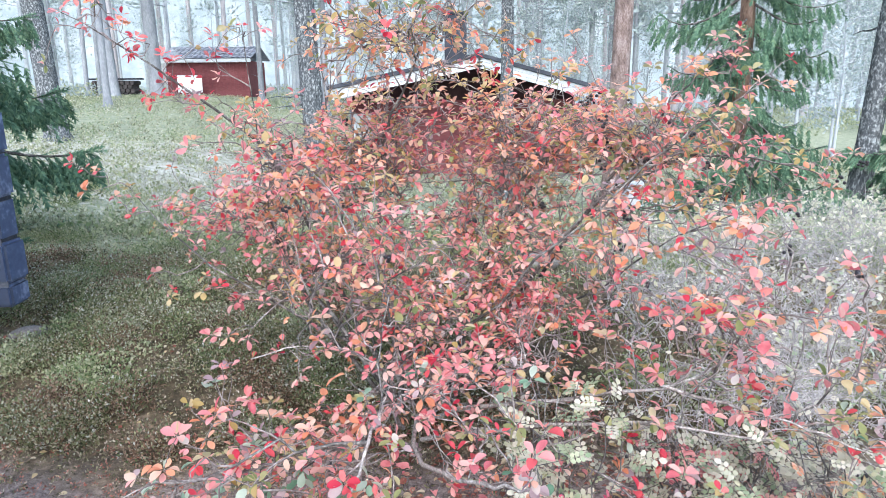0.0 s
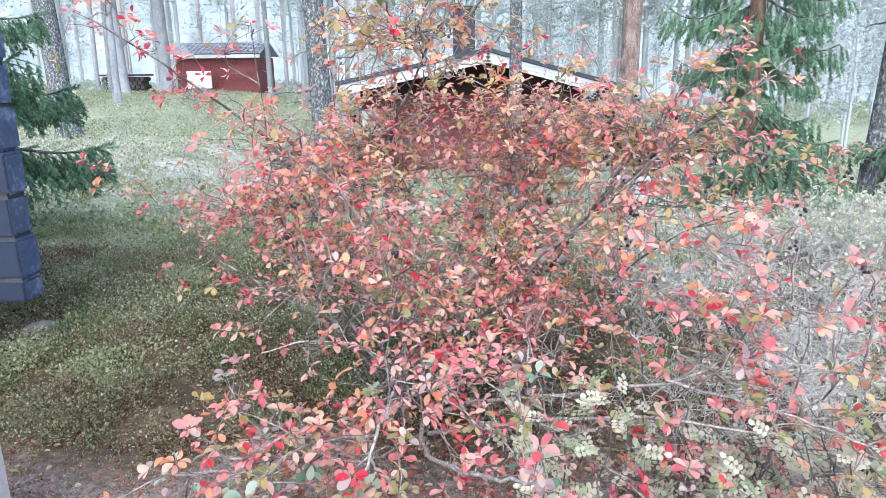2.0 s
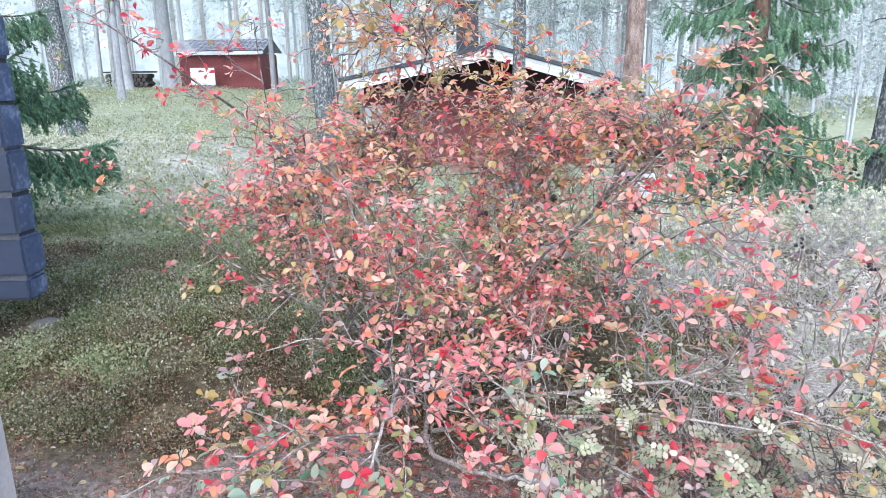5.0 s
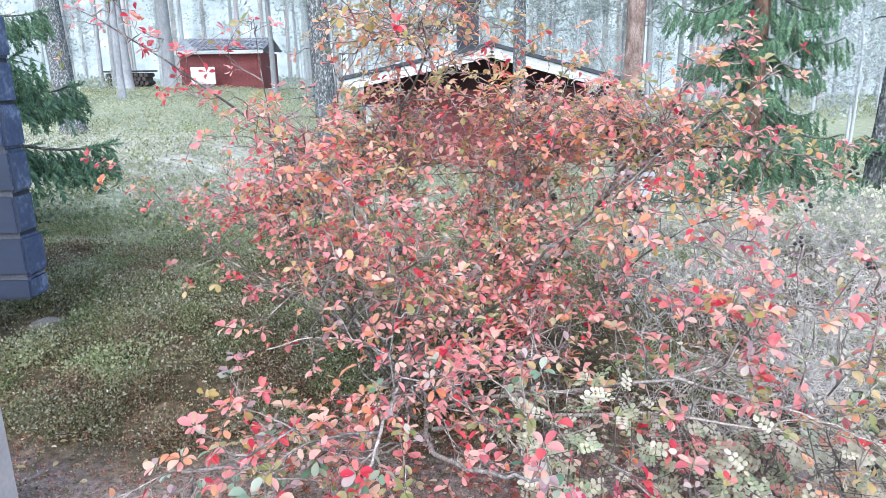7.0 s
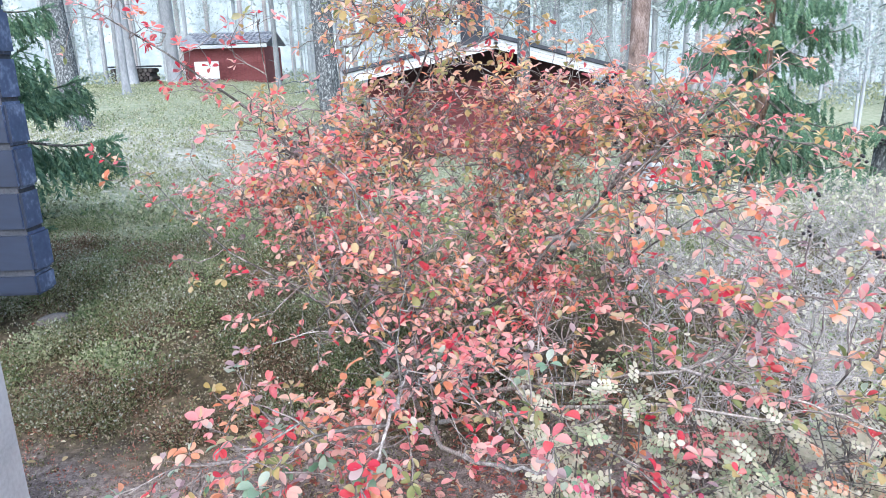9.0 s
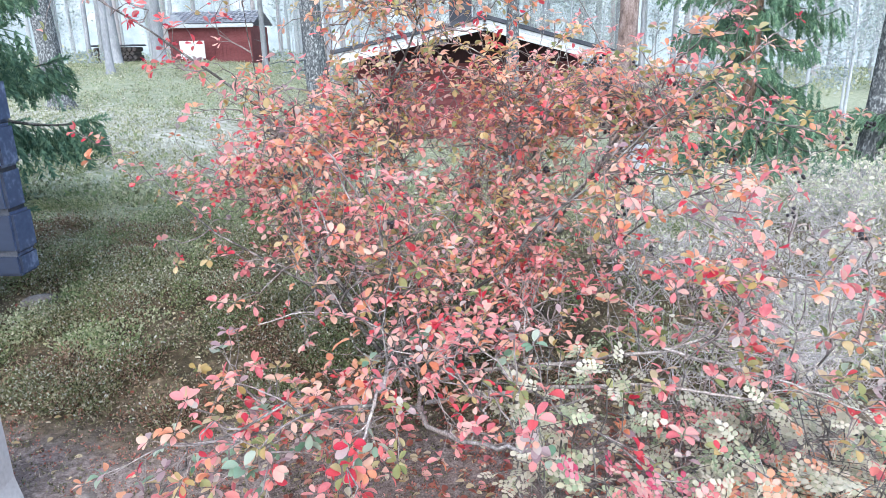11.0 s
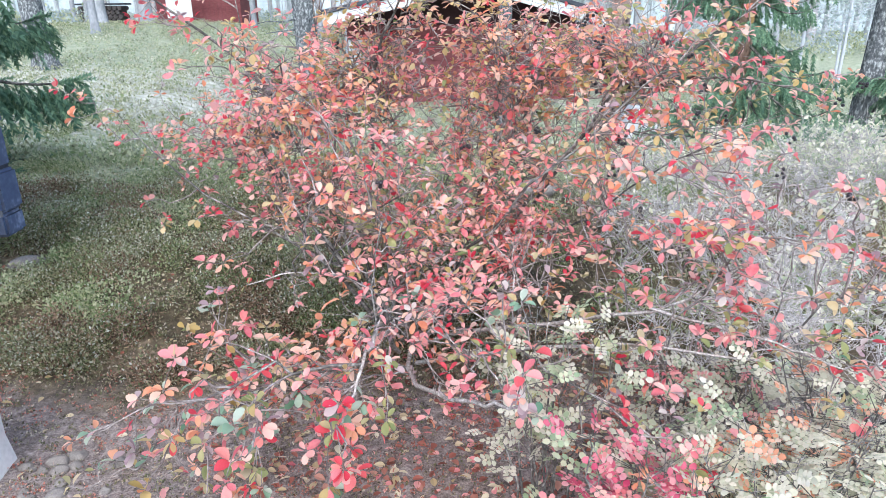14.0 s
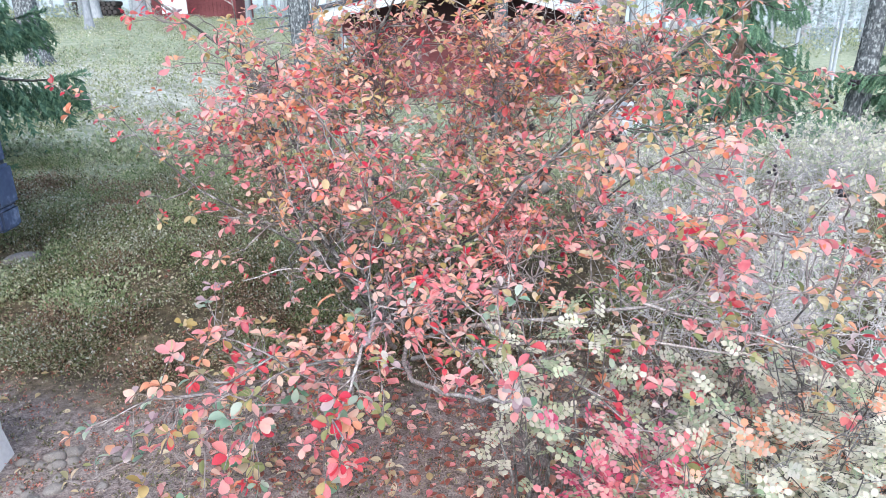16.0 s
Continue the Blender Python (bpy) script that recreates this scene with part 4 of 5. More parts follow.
def smooth_path(pts, k):
    """A round curve through four points."""
    p = np.array(pts, float)
    p = np.concatenate([[2 * p[0] - p[1]], p, [2 * p[-1] - p[-2]]])
    out = []
    for u in np.linspace(0, 2.9999, k):
        i, t = int(u), u - int(u)
        a, b, c, d = p[i], p[i + 1], p[i + 2], p[i + 3]
        out.append(0.5 * (2 * b + (c - a) * t + (2 * a - 5 * b + 4 * c - d) * t * t + (3 * b - a - 3 * c + d) * t ** 3))
    return np.array(out)


def build_shrub():
    rng = np.random.default_rng(17)
    base = np.array([-0.08, 2.95, float(ground_z(-0.08, 2.95))])
    shrub = thing("berry_shrub", "wide spreading shrub with red and orange autumn leaves and black berries", "shrub", base)
    lp, ld, ls, lm = [], [], [], []
    berries = []

    def unit(v):
        return v / (np.linalg.norm(v) + 1e-9)

    def rosette(p, d, odds, n):
        own = rng.choice(7, p=odds)
        axis = unit(d * 0.7 + np.array([0, 0, 0.55]) + rng.normal(0, 0.15, 3))
        u = unit(np.cross(axis, [0.3, 1.0, 0.1]))
        w = np.cross(axis, u)
        turn = rng.uniform(0, 6.283)
        size = rng.uniform(0.75, 1.15)
        for j in range(n):
            a = turn + j * 2.4 + rng.normal(0, 0.25)
            q = axis * rng.uniform(0.1, 0.75) + u * math.cos(a) + w * math.sin(a) - np.array([0, 0, rng.uniform(0, 0.25)])
            lp.append(p - d * rng.uniform(0, 0.012) + unit(q) * 0.006)
            ld.append(q)
            ls.append(rng.uniform(0.024, 0.038) * size * (1.12 if p[1] < 2.2 else 1.0))
            lm.append(own if rng.random() < 0.78 else rng.choice(7, p=odds))

    def clear(e):
        return e[2] > float(ground_z(e[0], e[1])) + 0.05 and e[1] > 1.28

    def twigs(bp, odds, paths, n, lo=1):
        """Leafy side twigs along a branch."""
        for w in range(n):
            j = int(rng.integers(lo, len(bp)))
            q = unit(bp[j] - bp[j - 1]) * 0.7 + rng.normal(0, 0.6, 3)
            e = bp[j] + unit(q) * rng.uniform(0.04, 0.15)
            if not clear(e):
                continue
            mid = (bp[j] + e) / 2 + rng.normal(0, 0.006, 3)
            paths.append((np.array([bp[j], mid, e]), [0.0015, 0.0012, 0.0009]))
            rosette(e, unit(e - mid), odds, int(rng.integers(4, 8)))
            if rng.random() < 0.04 + 0.06 * (e[0] > 0.5) + 0.05 * (e[2] > 1.5):
                berries.append(e)

    def grow(pts, rad, odds, n_side, reach, first=0.4, bark=M_TWIG):
        paths = [(pts, rad)]
        k = len(pts)
        dirs = np.gradient(pts, axis=0)
        for b in range(n_side):
            u = first + (1 - first) * (b + rng.random()) / n_side
            i = min(u * (k - 1), k - 1.001)
            i0 = int(i)
            p = pts[i0] + (pts[i0 + 1] - pts[i0]) * (i - i0)
            q = unit(dirs[i0]) * 0.75 + rng.normal(0, 0.62, 3) * [1, 1, 0.6] + [0, 0, 0.04]
            e = p + unit(q) * rng.uniform(0.4, 1.0) * reach
            if not clear(e):
                continue
            bp = curve_points(p, e, rng.normal(0, 0.025, 3), 7, rng, 0.011)
            paths.append((bp, np.linspace(0.0034, 0.0012, 7)))
            rosette(e, unit(e - bp[5]), odds, int(rng.integers(3, 6)))
            twigs(bp, odds, paths, int(rng.integers(2, 5)))
        rosette(pts[-1], unit(dirs[-1]), odds, 5)
        v, f = tube_table(paths, 5)
        own_faces = (len(pts) - 1) * 5 + 1
        child("stem", mesh_from("stem", v - base, f, [bark, M_FINETWIG], [0] * own_faces + [1] * (len(f) - own_faces), smooth=True), shrub)

    forks = []
    for i, limb in enumerate(LOW_LIMBS):
        odds = np.array((36, 20, 18, 4, 9, 5, 8), float) / 100
        pts = smooth_path(limb, 16) + rng.normal(0, 0.004, (16, 3))
        forks.append(pts[4:13])
        grow(pts, np.linspace(0.0105, 0.0036, 16) * (0.6 if i in (1, 5) else 1.0), odds, 2 if i == 1 else 5, 0.20, 0.45, M_LIMB)
    for i, limb in enumerate(HIGH_LIMBS):
        odds = np.array(((30, 40, 14, 8, 4, 0, 4), (20, 60, 12, 6, 2, 0, 0), (16, 8, 36, 28, 12, 0, 0), (46, 6, 24, 14, 6, 0, 4), (46, 6, 26, 14, 6, 0, 2), (34, 6, 34, 18, 8, 0, 0), (30, 36, 20, 8, 6, 0, 0), (40, 10, 26, 12, 8, 0, 4), (40, 10, 26, 12, 8, 0, 4), (50, 10, 20, 8, 8, 0, 4), (42, 6, 28, 14, 8, 0, 2))[i], float)
        pts = smooth_path(limb, 16) + rng.normal(0, 0.005, (16, 3))
        forks.append(pts[4:13])
        grow(pts, np.linspace(0.0095 if i < 7 else 0.0115, 0.0016 if i < 7 else 0.0040, 16), odds / odds.sum(), 8 if i < 7 else 6, 0.20, 0.45 if i < 7 else 0.65)
    forks = np.concatenate(forks)
    for cen, half, count, odds in REGIONS:
        odds = np.array(odds, float) / sum(odds)
        for s in range(count):
            end = np.array(cen) + rng.uniform(-1, 1, 3) * half
            # most stems fork from a limb, some rise from the root
            gap = np.linalg.norm(forks - end, axis=1) + rng.uniform(0, 0.25, len(forks)) + np.where(forks[:, 2] > end[2] + 0.05, 0.5, 0)
            gap = np.where(gap < 0.3, 9, gap)
            if rng.random() < 0.09:
                st = base + [rng.normal(0, 0.10), rng.normal(0, 0.10), -0.02]
            else:
                st = forks[int(np.argmin(gap))]
            span = np.linalg.norm(end - st)
            lift = np.array([rng.normal(0, 0.07), rng.normal(0, 0.07), 0.04 + 0.10 * max(0, 1.2 - end[2])]) * span
            pts = curve_points(st, end, lift, 10, rng, 0.022)
            first = (0.2 if span < 0.8 else 0.45) if st[2] > 0.3 else 0.62
            grow(pts, np.linspace(0.0022 + 0.0035 * min(span, 1.5), 0.0017, 10) * rng.uniform(0.75, 1.2), odds, int(rng.integers(6, 10)), 0.36, first)
    lp, ld, ls, lm = np.array(lp) - base, np.array(ld), np.array(ls), np.array(lm)
    spin = rng.normal(0, 0.38, len(lp)) + (rng.random(len(lp)) < 0.06) * math.pi
    # the leaves nearest the path are parts of their own; the rest is joined
    order = np.argsort(lp[:, 1])
    near, rest = order[:300], order[300:]
    shapes = []
    for m in range(7):
        row = []
        for sv in range(2):
            lv = np.array(LEAF_V) * [1.0 if sv else 1.15, 1, 1.0 if sv else 2.0]
            row.append(mesh_from("leaf", lv, [list(q) for q in LEAF_F], LEAF[m], smooth=True))
        shapes.append(row)
    turns = frames_along(ld, spin, ls)
    for i in near:
        ob = child("leaf", shapes[lm[i]][i % 2], shrub)
        mm = Matrix(turns[i].tolist()).to_4x4()
        mm.translation = lp[i]
        ob.matrix_local = mm
    me = scatter_mesh("foliage", LEAF_V, LEAF_F, turns[rest] * np.stack([rng.uniform(0.75, 1.1, len(rest)), np.ones(len(rest)), rng.uniform(0.6, 1.6, len(rest))], axis=1)[:, None, :], lp[rest], LEAF, lm[rest])
    me.polygons.foreach_set("use_smooth", np.ones(len(me.polygons), dtype=bool))
    child("foliage", me, shrub, kind="stuff")
    bmesh_one = berry_mesh()
    made = 0
    for p in sorted(berries, key=lambda q: rng.random() - 0.45 * (q[0] > 0.55) - 0.2 * (q[1] < 2.2))[:58]:
        out = np.array([rng.normal(0, 0.5), -0.8, -0.8]) * 0.042
        for j in range(int(rng.integers(3, 7))):
            if made >= 300:
                break
            s = rng.uniform(0.0062, 0.0086)
            ob = child("berry", bmesh_one, shrub)
            ob.location = p - base + out + rng.normal(0, 0.011, 3)
            ob.scale = (s, s, s)
            made += 1
    print("leaves", len(lp), "berries", made)


build_shrub()


# ---- rose bush with pale pinnate leaves ----
def pinnate(pairs=3):
    """One compound leaf along +y: round leaflets in pairs and one at the tip."""
    v, f = [], []
    lv = np.array([(0, 0, 0), (-0.36, 0.35, 0.05), (0.36, 0.35, 0.05), (-0.30, 0.78, 0.03), (0.30, 0.78, 0.03), (0, 1, -0.05)])
    lf = [(0, 2, 1), (1, 2, 4, 3), (3, 4, 5)]

    def add(o, ang, s):
        c, sn = math.cos(ang), math.sin(ang)
        k = len(v)
        for q in lv:
            v.append((o[0] + s * (c * q[0] - sn * q[1]), o[1] + s * (sn * q[0] + c * q[1]), o[2] + s * q[2]))
        f.extend([tuple(i + k for i in q) for q in lf])
    for i in range(pairs):
        y = 0.18 + 0.68 * i / pairs
        add((-0.01, y, 0), 1.15, 0.29)
        add((0.01, y, 0), -1.15, 0.29)
    add((0, 0.80, 0), 0, 0.34)
    k = len(v)
    v += [(-0.012, 0, 0), (0.012, 0, 0), (0.006, 0.85, 0), (-0.006, 0.85, 0)]
    f.append((k, k + 1, k + 2, k + 3))
    return v, f


def rose_bush(x, y, spread, height, n_stems, mats, odds, label, seed, per=14, leaf=0.072):
    rng = np.random.default_rng(seed)
    base = np.array([x, y, float(ground_z(x, y))])
    ob = thing("rose_bush", label, "bush", base)
    pv, pf = pinnate()
    lp, ld, ls, lm = [], [], [], []
    for s in range(n_stems):
        a, rr = rng.uniform(0, 6.283), math.sqrt(rng.random())
        end = np.array([math.cos(a) * spread[0] * rr, math.sin(a) * spread[1] * rr, height * rng.uniform(0.45, 1.0)])
        st = np.array([math.cos(a) * spread[0] * rr * 0.35, math.sin(a) * spread[1] * rr * 0.35, 0])
        pts = curve_points(st, end, (0, 0, 0.05), 8, rng, 0.012)
        paths = [(pts, np.linspace(0.0045, 0.0015, 8))]
        mt = rng.choice(len(mats), p=odds)
        for j in range(per):
            u = rng.uniform(0.35, 1)
            p = np.array([np.interp(u, np.linspace(0, 1, 8), pts[:, c]) for c in range(3)])
            b = rng.uniform(0, 6.283)
            d = np.array([math.cos(b), math.sin(b), rng.uniform(-0.1, 0.7)])
            e = p + d * rng.uniform(0.01, 0.10)
            paths.append((np.array([p, e]), [0.0015, 0.001]))
            lp.append(e)
            ld.append(d)
            ls.append(leaf * rng.uniform(0.75, 1.25))
            lm.append(mt if rng.random() < 0.75 else rng.choice(len(mats), p=odds))
        v, f = tube_table(paths, 5)
        child("stem", mesh_from("stem", v, f, M_TWIG, smooth=True), ob)
    lp, ld = np.array(lp), np.array(ld)
    turns = frames_along(ld, rng.normal(0, 0.9, len(lp)), np.array(ls))
    child("foliage", scatter_mesh("foliage", pv, pf, turns, lp, mats, np.array(lm)), ob, kind="stuff")
    return ob


rose_bush(0.92, 1.44, (0.36, 0.32), 0.58, 76, [M_PALELEAF, M_PALEGREEN, LEAF[2]], [0.70, 0.18, 0.12], "low rose bush with pale cream autumn leaves", 31, 14, 0.062)
rose_bush(1.28, 1.72, (0.30, 0.28), 0.58, 36, [M_PALELEAF, LEAF[2], M_PALEGREEN], [0.62, 0.26, 0.12], "low rose bush with cream and orange autumn leaves", 35, 12, 0.062)
rose_bush(0.50, 1.40, (0.11, 0.14), 0.60, 15, [M_CRIMSON, LEAF[0], M_PALEGREEN], [0.55, 0.25, 0.2], "small rose bush with crimson leaves", 32)
rose_bush(0.36, 1.75, (0.22, 0.16), 0.74, 12, [M_PALELEAF, M_PALEGREEN], [0.5, 0.5], "slender rose bush with pale green leaves", 33, 11, 0.07)
rose_bush(1.0, 2.1, (0.45, 0.3), 0.42, 24, [M_PALELEAF, M_PALEGREEN, LEAF[0]], [0.45, 0.35, 0.2], "low tangled rose bush with cream and pink leaves", 34, 11, 0.07)


# ---- grey bare shrub with cream leaves on its tips ----
def twiggy_shrub(x, y, spread, height, n, label, seed, leaves=6, mats=None):
    rng = np.random.default_rng(seed)
    base = np.array([x, y, float(ground_z(x, y))])
    ob = thing("twiggy_shrub", label, "shrub", base)
    lp, ld, ls = [], [], []
    for s in range(n):
        a, rr = rng.uniform(0, 6.283), math.sqrt(rng.random())
        end = np.array([math.cos(a) * spread[0] * rr, math.sin(a) * spread[1] * rr, height * rng.uniform(0.55, 1.0) * (1 - 0.25 * rr * rr)])
        st = np.array([math.cos(a) * spread[0] * rr * 0.8 + rng.normal(0, 0.08), math.sin(a) * spread[1] * rr * 0.8 + rng.normal(0, 0.08), 0])
        pts = curve_points(st, end, rng.normal(0, 0.05, 3), 8, rng, 0.03)
        paths = [(pts, np.linspace(0.0038, 0.0014, 8))]
        for j in range(9):
            i = int(rng.integers(2, 8))
            q = rng.normal(0, 0.8, 3) + [0, 0, 0.15]
            e = pts[i] + q / np.linalg.norm(q) * rng.uniform(0.10, 0.30)
            paths.append((np.array([pts[i], (pts[i] + e) / 2 + rng.normal(0, 0.012, 3), e]), [0.0018, 0.0014, 0.0009]))
            for w in range(2):
                q2 = q + rng.normal(0, 0.8, 3)
                e2 = (pts[i] + e) / 2 + q2 / np.linalg.norm(q2) * rng.uniform(0.06, 0.16)
                paths.append((np.array([(pts[i] + e) / 2, e2]), [0.0016, 0.0008]))
            if e[2] > height * 0.5:
                for w in range(leaves):
                    lp.append(e - q / np.linalg.norm(q) * rng.uniform(0, 0.12))
                    ld.append(rng.normal(0, 1, 3) + [0, 0, 0.3])
                    ls.append(rng.uniform(0.020, 0.040))
        v, f = tube_table(paths, 4)
        child("stem", mesh_from("stem", v, f, M_PALETWIG), ob)
    if lp:
        turns = frames_along(np.array(ld), rng.uniform(0, 6.28, len(lp)), np.array(ls))
        me = scatter_mesh("foliage", LEAF_V, LEAF_F, turns, np.array(lp), mats or [M_PALELEAF, M_PALEGREEN], rng.choice(2, len(lp), p=(0.72, 0.28)))
        child("foliage", me, ob, kind="stuff")


twiggy_shrub(1.75, 3.7, (0.8, 0.65), 0.52, 70, "dense bare shrub of grey twigs with few cream leaves", 41, 2)
twiggy_shrub(2.75, 4.6, (0.8, 0.6), 0.55, 60, "grey-twigged shrub with cream autumn leaves", 42, 6)
twiggy_shrub(2.0, 5.0, (0.6, 0.4), 0.42, 36, "low grey shrub with cream autumn leaves", 43, 7)
twiggy_shrub(1.35, 2.7, (0.4, 0.4), 0.45, 26, "low tangle of bare grey twigs", 44, 1)


twiggy_shrub(2.1, 3.0, (0.55, 0.5), 0.42, 44, "low thicket of bare pale grey twigs", 45, 2)


# ---- low cover of the forest floor ----
def wave_noise(x, y):
    return np.sin(2.3 * x + 1.1 * y) * np.sin(1.9 * y - 1.2 * x + 0.7) + 0.6 * np.sin(5.1 * x - 2.2 * y + 1) * np.sin(4.3 * y + 1.7 * x)


def cover(name, label, category, area, count, leaf, tall, mats, seed, per=26, keep=None, clump=0.0, crowd=9):
    """Many low tufts of small leaves, as one sheet of cover."""
    rng = np.random.default_rng(seed)
    x = rng.uniform(area[0], area[1], count)
    y = area[2] + (area[3] - area[2]) * rng.random(count) ** 1.4
    if keep:
        k = keep(x, y, rng)
        x, y = x[k], y[k]
    n = len(x)
    if clump:
        own = rng.integers(0, n // crowd, n)
        far = rng.normal(0, clump, (n, 2))
        x, y = x[own] + far[:, 0], y[own] + far[:, 1]
        r = tall * np.exp(-(far ** 2).sum(axis=1) / (2.2 * clump) ** 2) * rng.uniform(0.55, 1.1, n)
    else:
        r = tall * rng.uniform(0.5, 1.0, n)
    px, py = np.repeat(x, per), np.repeat(y, per)
    rr = np.repeat(r, per)
    a = rng.uniform(0, 6.283, n * per)
    q = np.sqrt(rng.random(n * per)) * rr * 0.75
    hx, hy = px + np.cos(a) * q, py + np.sin(a) * q
    up = rng.random(n * per) ** 0.7
    hz = ground_z(hx, hy) + rr * up * (1 - 0.5 * (q / (rr * 0.75 + 1e-6)) ** 2)
    d = np.stack([np.cos(a) * 0.6, np.sin(a) * 0.6, rng.uniform(0.1, 1.2, n * per)], axis=1) + rng.normal(0, 0.45, (n * per, 3))
    s = leaf * rng.uniform(0.6, 1.4, n * per)
    turns = frames_along(d, rng.uniform(0, 6.28, n * per), s)
    patch = np.clip(((wave_noise(x * 2.6 + seed, y * 2.6) + 1.6) / 3.2 + rng.normal(0, 0.10, n)) * len(mats), 0, len(mats) - 1).astype(int)
    if crowd > 9:
        patch = rng.integers(0, len(mats) - 1, n // crowd)[own]
    pick = np.where(rng.random(n * per) < (0.62 if crowd > 9 else 0.82), np.repeat(patch, per), rng.choice(len(mats), n * per))
    me = scatter_mesh(name, SMALL_V, SMALL_F, turns, np.stack([hx, hy, hz], axis=1), mats, pick)
    tagged(new(name, me), label, category, kind="stuff")


# Lichen colour is mixed in for bright, glint-like specks.
cover("heath", "low brown-green heather and crowberry cover", "heath", (-3.3, 1.6, 2.45, 5.4), 15000, 0.0150, 0.17, [M_HEATH, M_SPECK, M_BROWNHEATH, M_HEATH, M_BILBERRY, M_BROWNHEATH, M_LICHEN], 61, 40,
      lambda x, y, g: (x < 0.1 + g.normal(0, 0.25, len(x)) - 0.25 * (y - 3.5)) & (y > 2.66 + 0.12 * np.sin(3 * x) + g.normal(0, 0.10, len(x))) & (wave_noise(x * 2.3, y * 2.3) + g.normal(0, 0.45, len(x)) > -0.40), 0.065, 36)
cover("bilberry_cover", "green bilberry and lingonberry cover", "bilberry", (-6.5, 3.6, 3.0, 10.0), 13000, 0.019, 0.15, [M_BILBERRY, M_FARGRASS, M_GRASS, M_FARGRASS], 62, 24,
      lambda x, y, g: (wave_noise(x + 3, y) + g.normal(0, 0.5, len(x)) > -0.55) & (y > 3.25 - 0.5 * (x > 0.2)), 0.09, 24)
cover("moss", "moss tufts, dry bits and tiny leaves on the floor", "moss", (-3.6, 3.2, 1.9, 8.0), 17000, 0.013, 0.045, [M_MOSSBIT, M_MOSSBIT, M_HEATH, M_MOSSBIT, M_SPECK], 64, 10,
      lambda x, y, g: (y > 2.60 + 0.12 * np.sin(4 * x) + g.normal(0, 0.12, len(x))))
cover("soil_litter", "crumbs, bark bits and dry leaf scraps on soil", "litter", (-2.1, 1.4, 1.0, 3.0), 7000, 0.011, 0.022, [M_MOSSBIT, M_DEADLEAF, M_MOSSBIT, M_HEATH], 65, 7)
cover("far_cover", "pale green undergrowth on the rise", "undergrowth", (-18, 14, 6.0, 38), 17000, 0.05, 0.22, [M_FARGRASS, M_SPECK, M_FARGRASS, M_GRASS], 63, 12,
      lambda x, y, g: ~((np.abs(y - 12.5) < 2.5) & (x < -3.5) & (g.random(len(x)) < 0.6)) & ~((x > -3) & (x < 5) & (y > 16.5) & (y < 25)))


def litter(name, label, area, count, size, mats, seed, keep=None):
    rng = np.random.default_rng(seed)
    x, y = rng.uniform(area[0], area[1], count), rng.uniform(area[2], area[3], count)
    if keep:
        k = keep(x, y, rng)
        x, y = x[k], y[k]
    n = len(x)
    a = rng.uniform(0, 6.283, n)
    d = np.stack([np.cos(a), np.sin(a), rng.normal(0.1, 0.25, n)], axis=1)
    turns = frames_along(d, rng.normal(0, 0.3, n), size * rng.uniform(0.6, 1.3, n))
    me = scatter_mesh(name, LEAF_V, LEAF_F, turns, np.stack([x, y, ground_z(x, y) + 0.008], axis=1), mats, rng.choice(len(mats), n))
    tagged(new(name, me), label, "fallen leaves", kind="stuff")


cover("lichen", "pale grey-white reindeer lichen on the rise", "lichen", (-10, -2.2, 9.6, 15.5), 5200, 0.05, 0.09, [M_LICHEN, M_LICHEN, M_FARGRASS, M_LICHEN], 66, 12,
      lambda x, y, g: wave_noise(x * 0.8, y * 0.8) + g.normal(0, 0.4, len(x)) > -0.25, 0.22)
cover("misty_undergrowth", "low bushes under the far trees, haze in their colour", "undergrowth", (-34, 34, 30, 66), 1500, 0.16, 0.9, [M_MISTLEAF, M_FARGRASS, M_MISTLEAF], 67, 26,
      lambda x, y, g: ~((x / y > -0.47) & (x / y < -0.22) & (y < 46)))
litter("heath_litter", "brown and rusty leaf scraps among the heath", (-3.0, 0.8, 2.7, 5.0), 2600, 0.026, [M_DEADLEAF, M_BROWNHEATH, M_LITTER, M_BROWNHEATH], 83,
       lambda x, y, g: wave_noise(x * 1.9, y * 1.9) + g.normal(0, 0.25, len(x)) < 0.1)


def grass_blades(name, label, area, count, tall, seed, keep=None):
    rng = np.random.default_rng(seed)
    x = rng.uniform(area[0], area[1], count)
    y = area[2] + (area[3] - area[2]) * rng.random(count) ** 1.5
    if keep:
        k = keep(x, y, rng)
        x, y = x[k], y[k]
    n = len(x)
    d = np.stack([rng.normal(0, 0.45, n), rng.normal(0, 0.45, n), np.ones(n)], axis=1)
    s = tall * rng.uniform(0.5, 1.2, n)
    bv = [(-0.018, 0, 0), (0.018, 0, 0), (0.014, 0.55, 0.05), (-0.014, 0.55, 0.05), (0, 1, 0.22)]
    turns = frames_along(d, rng.uniform(0, 6.28, n), s)
    me = scatter_mesh(name, bv, [(0, 1, 2, 3), (3, 2, 4)], turns, np.stack([x, y, ground_z(x, y) - 0.004], axis=1), [M_GRASS, M_FARGRASS], rng.choice(2, n))
    tagged(new(name, me), label, "grass", kind="stuff")


grass_blades("grass", "thin pale green forest grass", (-4, 4, 2.4, 11), 30000, 0.13, 71, lambda x, y, g: (y > 3.3 + 0.3 * np.sin(3 * x) + 1.2 * (x < -0.4)) & (wave_noise(x, y + 2) + g.normal(0, 0.4, len(x)) > 0.0))


litter("fallen_birch_leaves", "small pale yellow leaves fallen on soil", (-2.6, 1.2, 1.2, 5.2), 760, 0.030, [M_LITTER], 81)
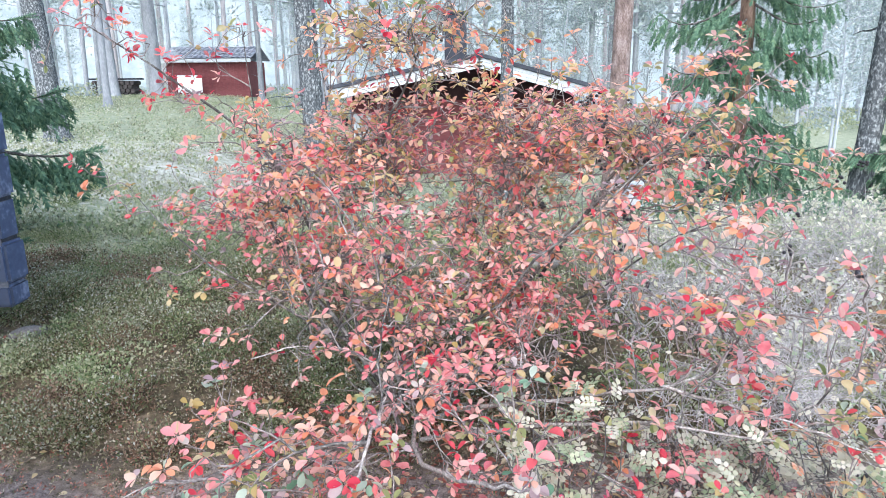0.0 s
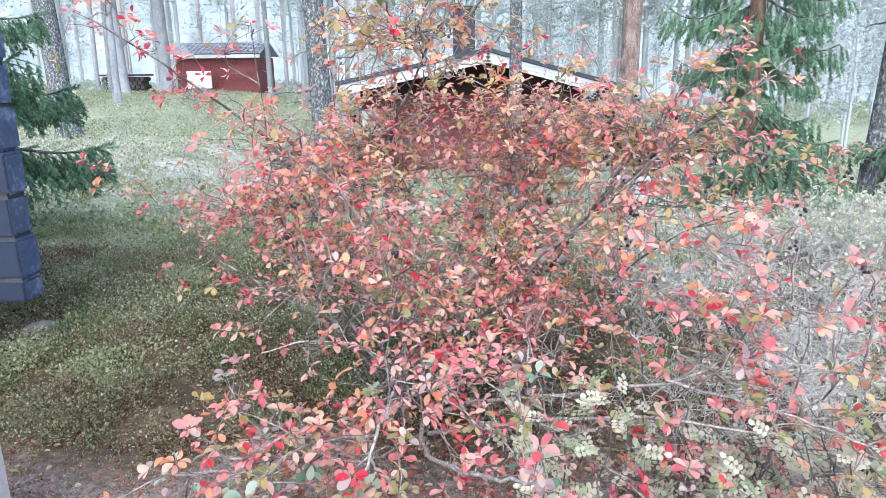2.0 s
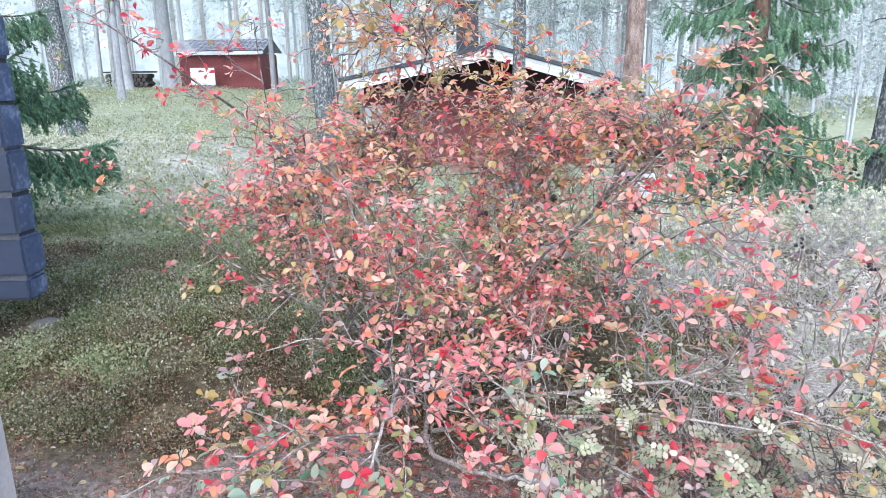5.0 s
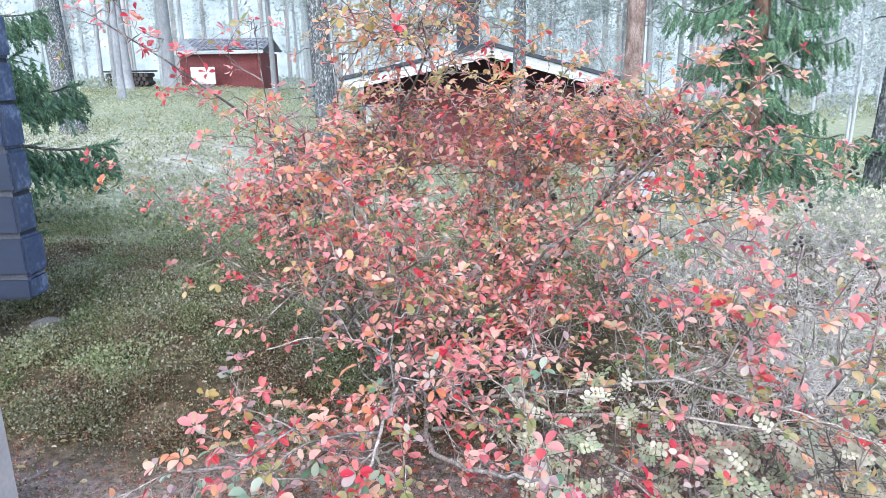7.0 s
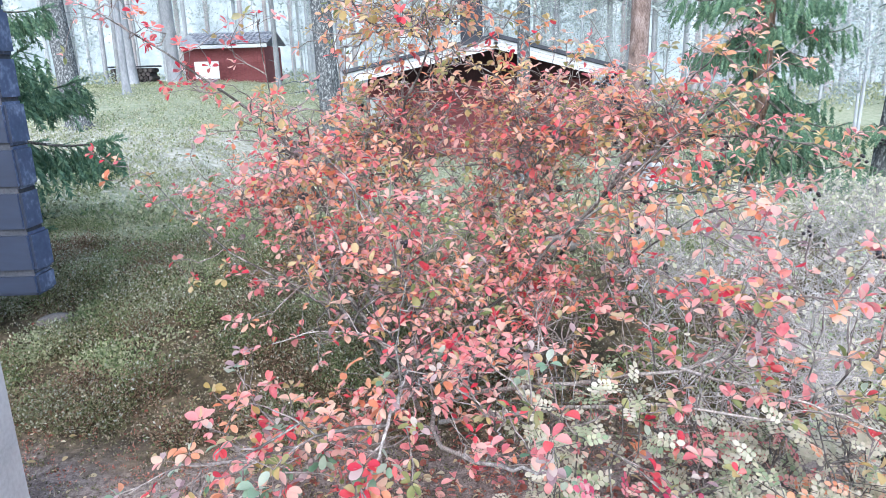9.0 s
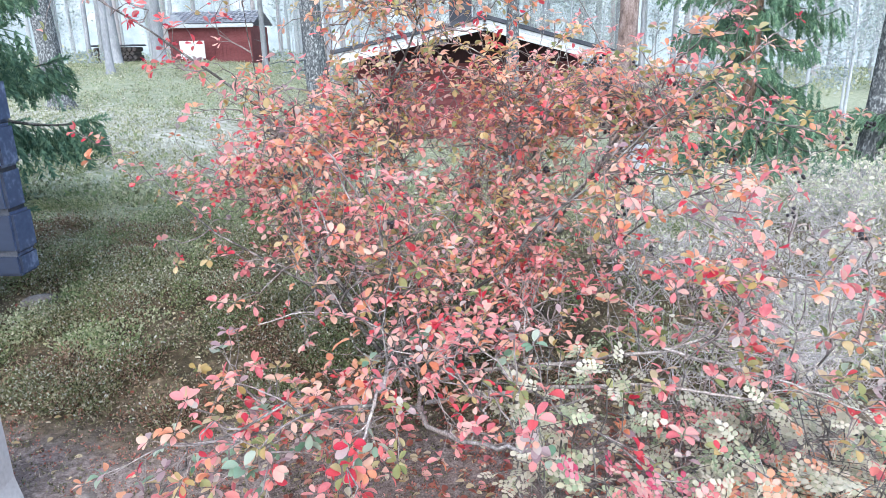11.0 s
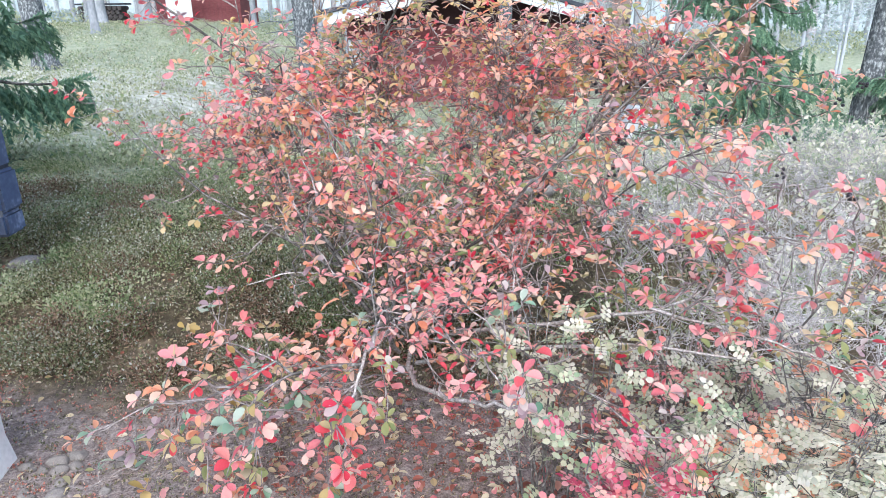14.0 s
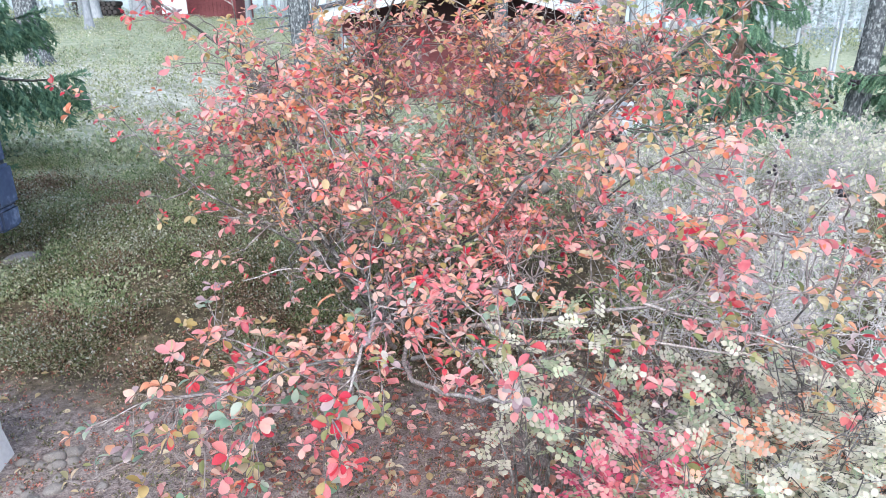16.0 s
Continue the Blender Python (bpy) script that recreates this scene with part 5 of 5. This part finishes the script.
litter("fallen_red_leaves", "fallen red and brown leaves under the shrub", (-1.1, 1.3, 1.3, 3.6), 2600, 0.036, [M_DEADLEAF, M_DEADLEAF, LEAF[0], M_LITTER], 82,
       lambda x, y, g: ((x - 0.1) / 1.0) ** 2 + ((y - 2.2) / 1.1) ** 2 + g.normal(0, 0.2, len(x)) < 1)


def needle_litter():
    rng = np.random.default_rng(91)
    n = 20000
    x, y = rng.uniform(-2.0, 1.3, n), rng.uniform(1.0, 3.0, n)
    a = rng.uniform(0, 6.283, n)
    d = np.stack([np.cos(a), np.sin(a), rng.normal(0, 0.12, n)], axis=1)
    turns = frames_along(d, rng.uniform(0, 6.28, n), rng.uniform(0.010, 0.034, n))
    nv = [(-0.02, 0, 0), (0.02, 0, 0), (0.012, 1, 0.02), (-0.012, 1, 0.02), (0, 0.5, 0.035)]
    me = scatter_mesh("needle_litter", nv, [(0, 1, 4), (1, 2, 4), (2, 3, 4), (3, 0, 4)], turns, np.stack([x, y, ground_z(x, y) + 0.004], axis=1), [M_PLANK, M_NEEDLEFALL], rng.choice(2, n))
    tagged(new("needle_litter", me), "brown fallen pine needles on bare soil", "needles", kind="stuff")


needle_litter()


def seedling(x, y, height, n, odds, label, seed):
    """A young shoot with a few large leaves."""
    rng = np.random.default_rng(seed)
    z = float(ground_z(x, y))
    ob = thing("seedling", label, "seedling", (x, y, z), "seedlings on the soil")
    for s in range(2):
        end = np.array([rng.normal(0, 0.04), rng.normal(0, 0.04), height * rng.uniform(0.7, 1)])
        pts = curve_points((0, 0, -0.01), end, (0.01, 0, 0), 6, rng, 0.004)
        v, f = tube_table([(pts, np.linspace(0.002, 0.001, 6))], 5)
        child("stem", mesh_from("stem", v, f, M_TWIG), ob)
        for j in range(n):
            a = j * 2.4 + s
            m = LEAF[int(rng.choice(7, p=np.array(odds) / sum(odds)))]
            leaf = child("leaf", mesh_from("leaf", LEAF_V, [list(q) for q in LEAF_F], m, smooth=True), ob)
            d = np.array([[math.cos(a), math.sin(a), rng.uniform(-0.1, 0.5)]])
            mm = Matrix(frames_along(d, np.array([rng.normal(0, 0.4)]), np.array([rng.uniform(0.05, 0.07)]))[0].tolist()).to_4x4()
            mm.translation = pts[5 - j % 3]
            leaf.matrix_local = mm


seedling(-1.12, 2.12, 0.10, 4, (0, 1, 2, 1, 1, 6, 3), "small green seedling on bare soil", 1)
seedling(-0.66, 2.02, 0.12, 4, (0, 0, 0, 1, 5, 5, 0), "small olive-green seedling on bare soil", 2)
seedling(-0.72, 2.28, 0.10, 4, (1, 0, 0, 1, 3, 5, 0), "small green seedling on bare soil", 3)
seedling(-0.28, 1.78, 0.14, 4, (1, 2, 3, 1, 3, 4, 0), "small green and orange seedling under the shrub", 4)
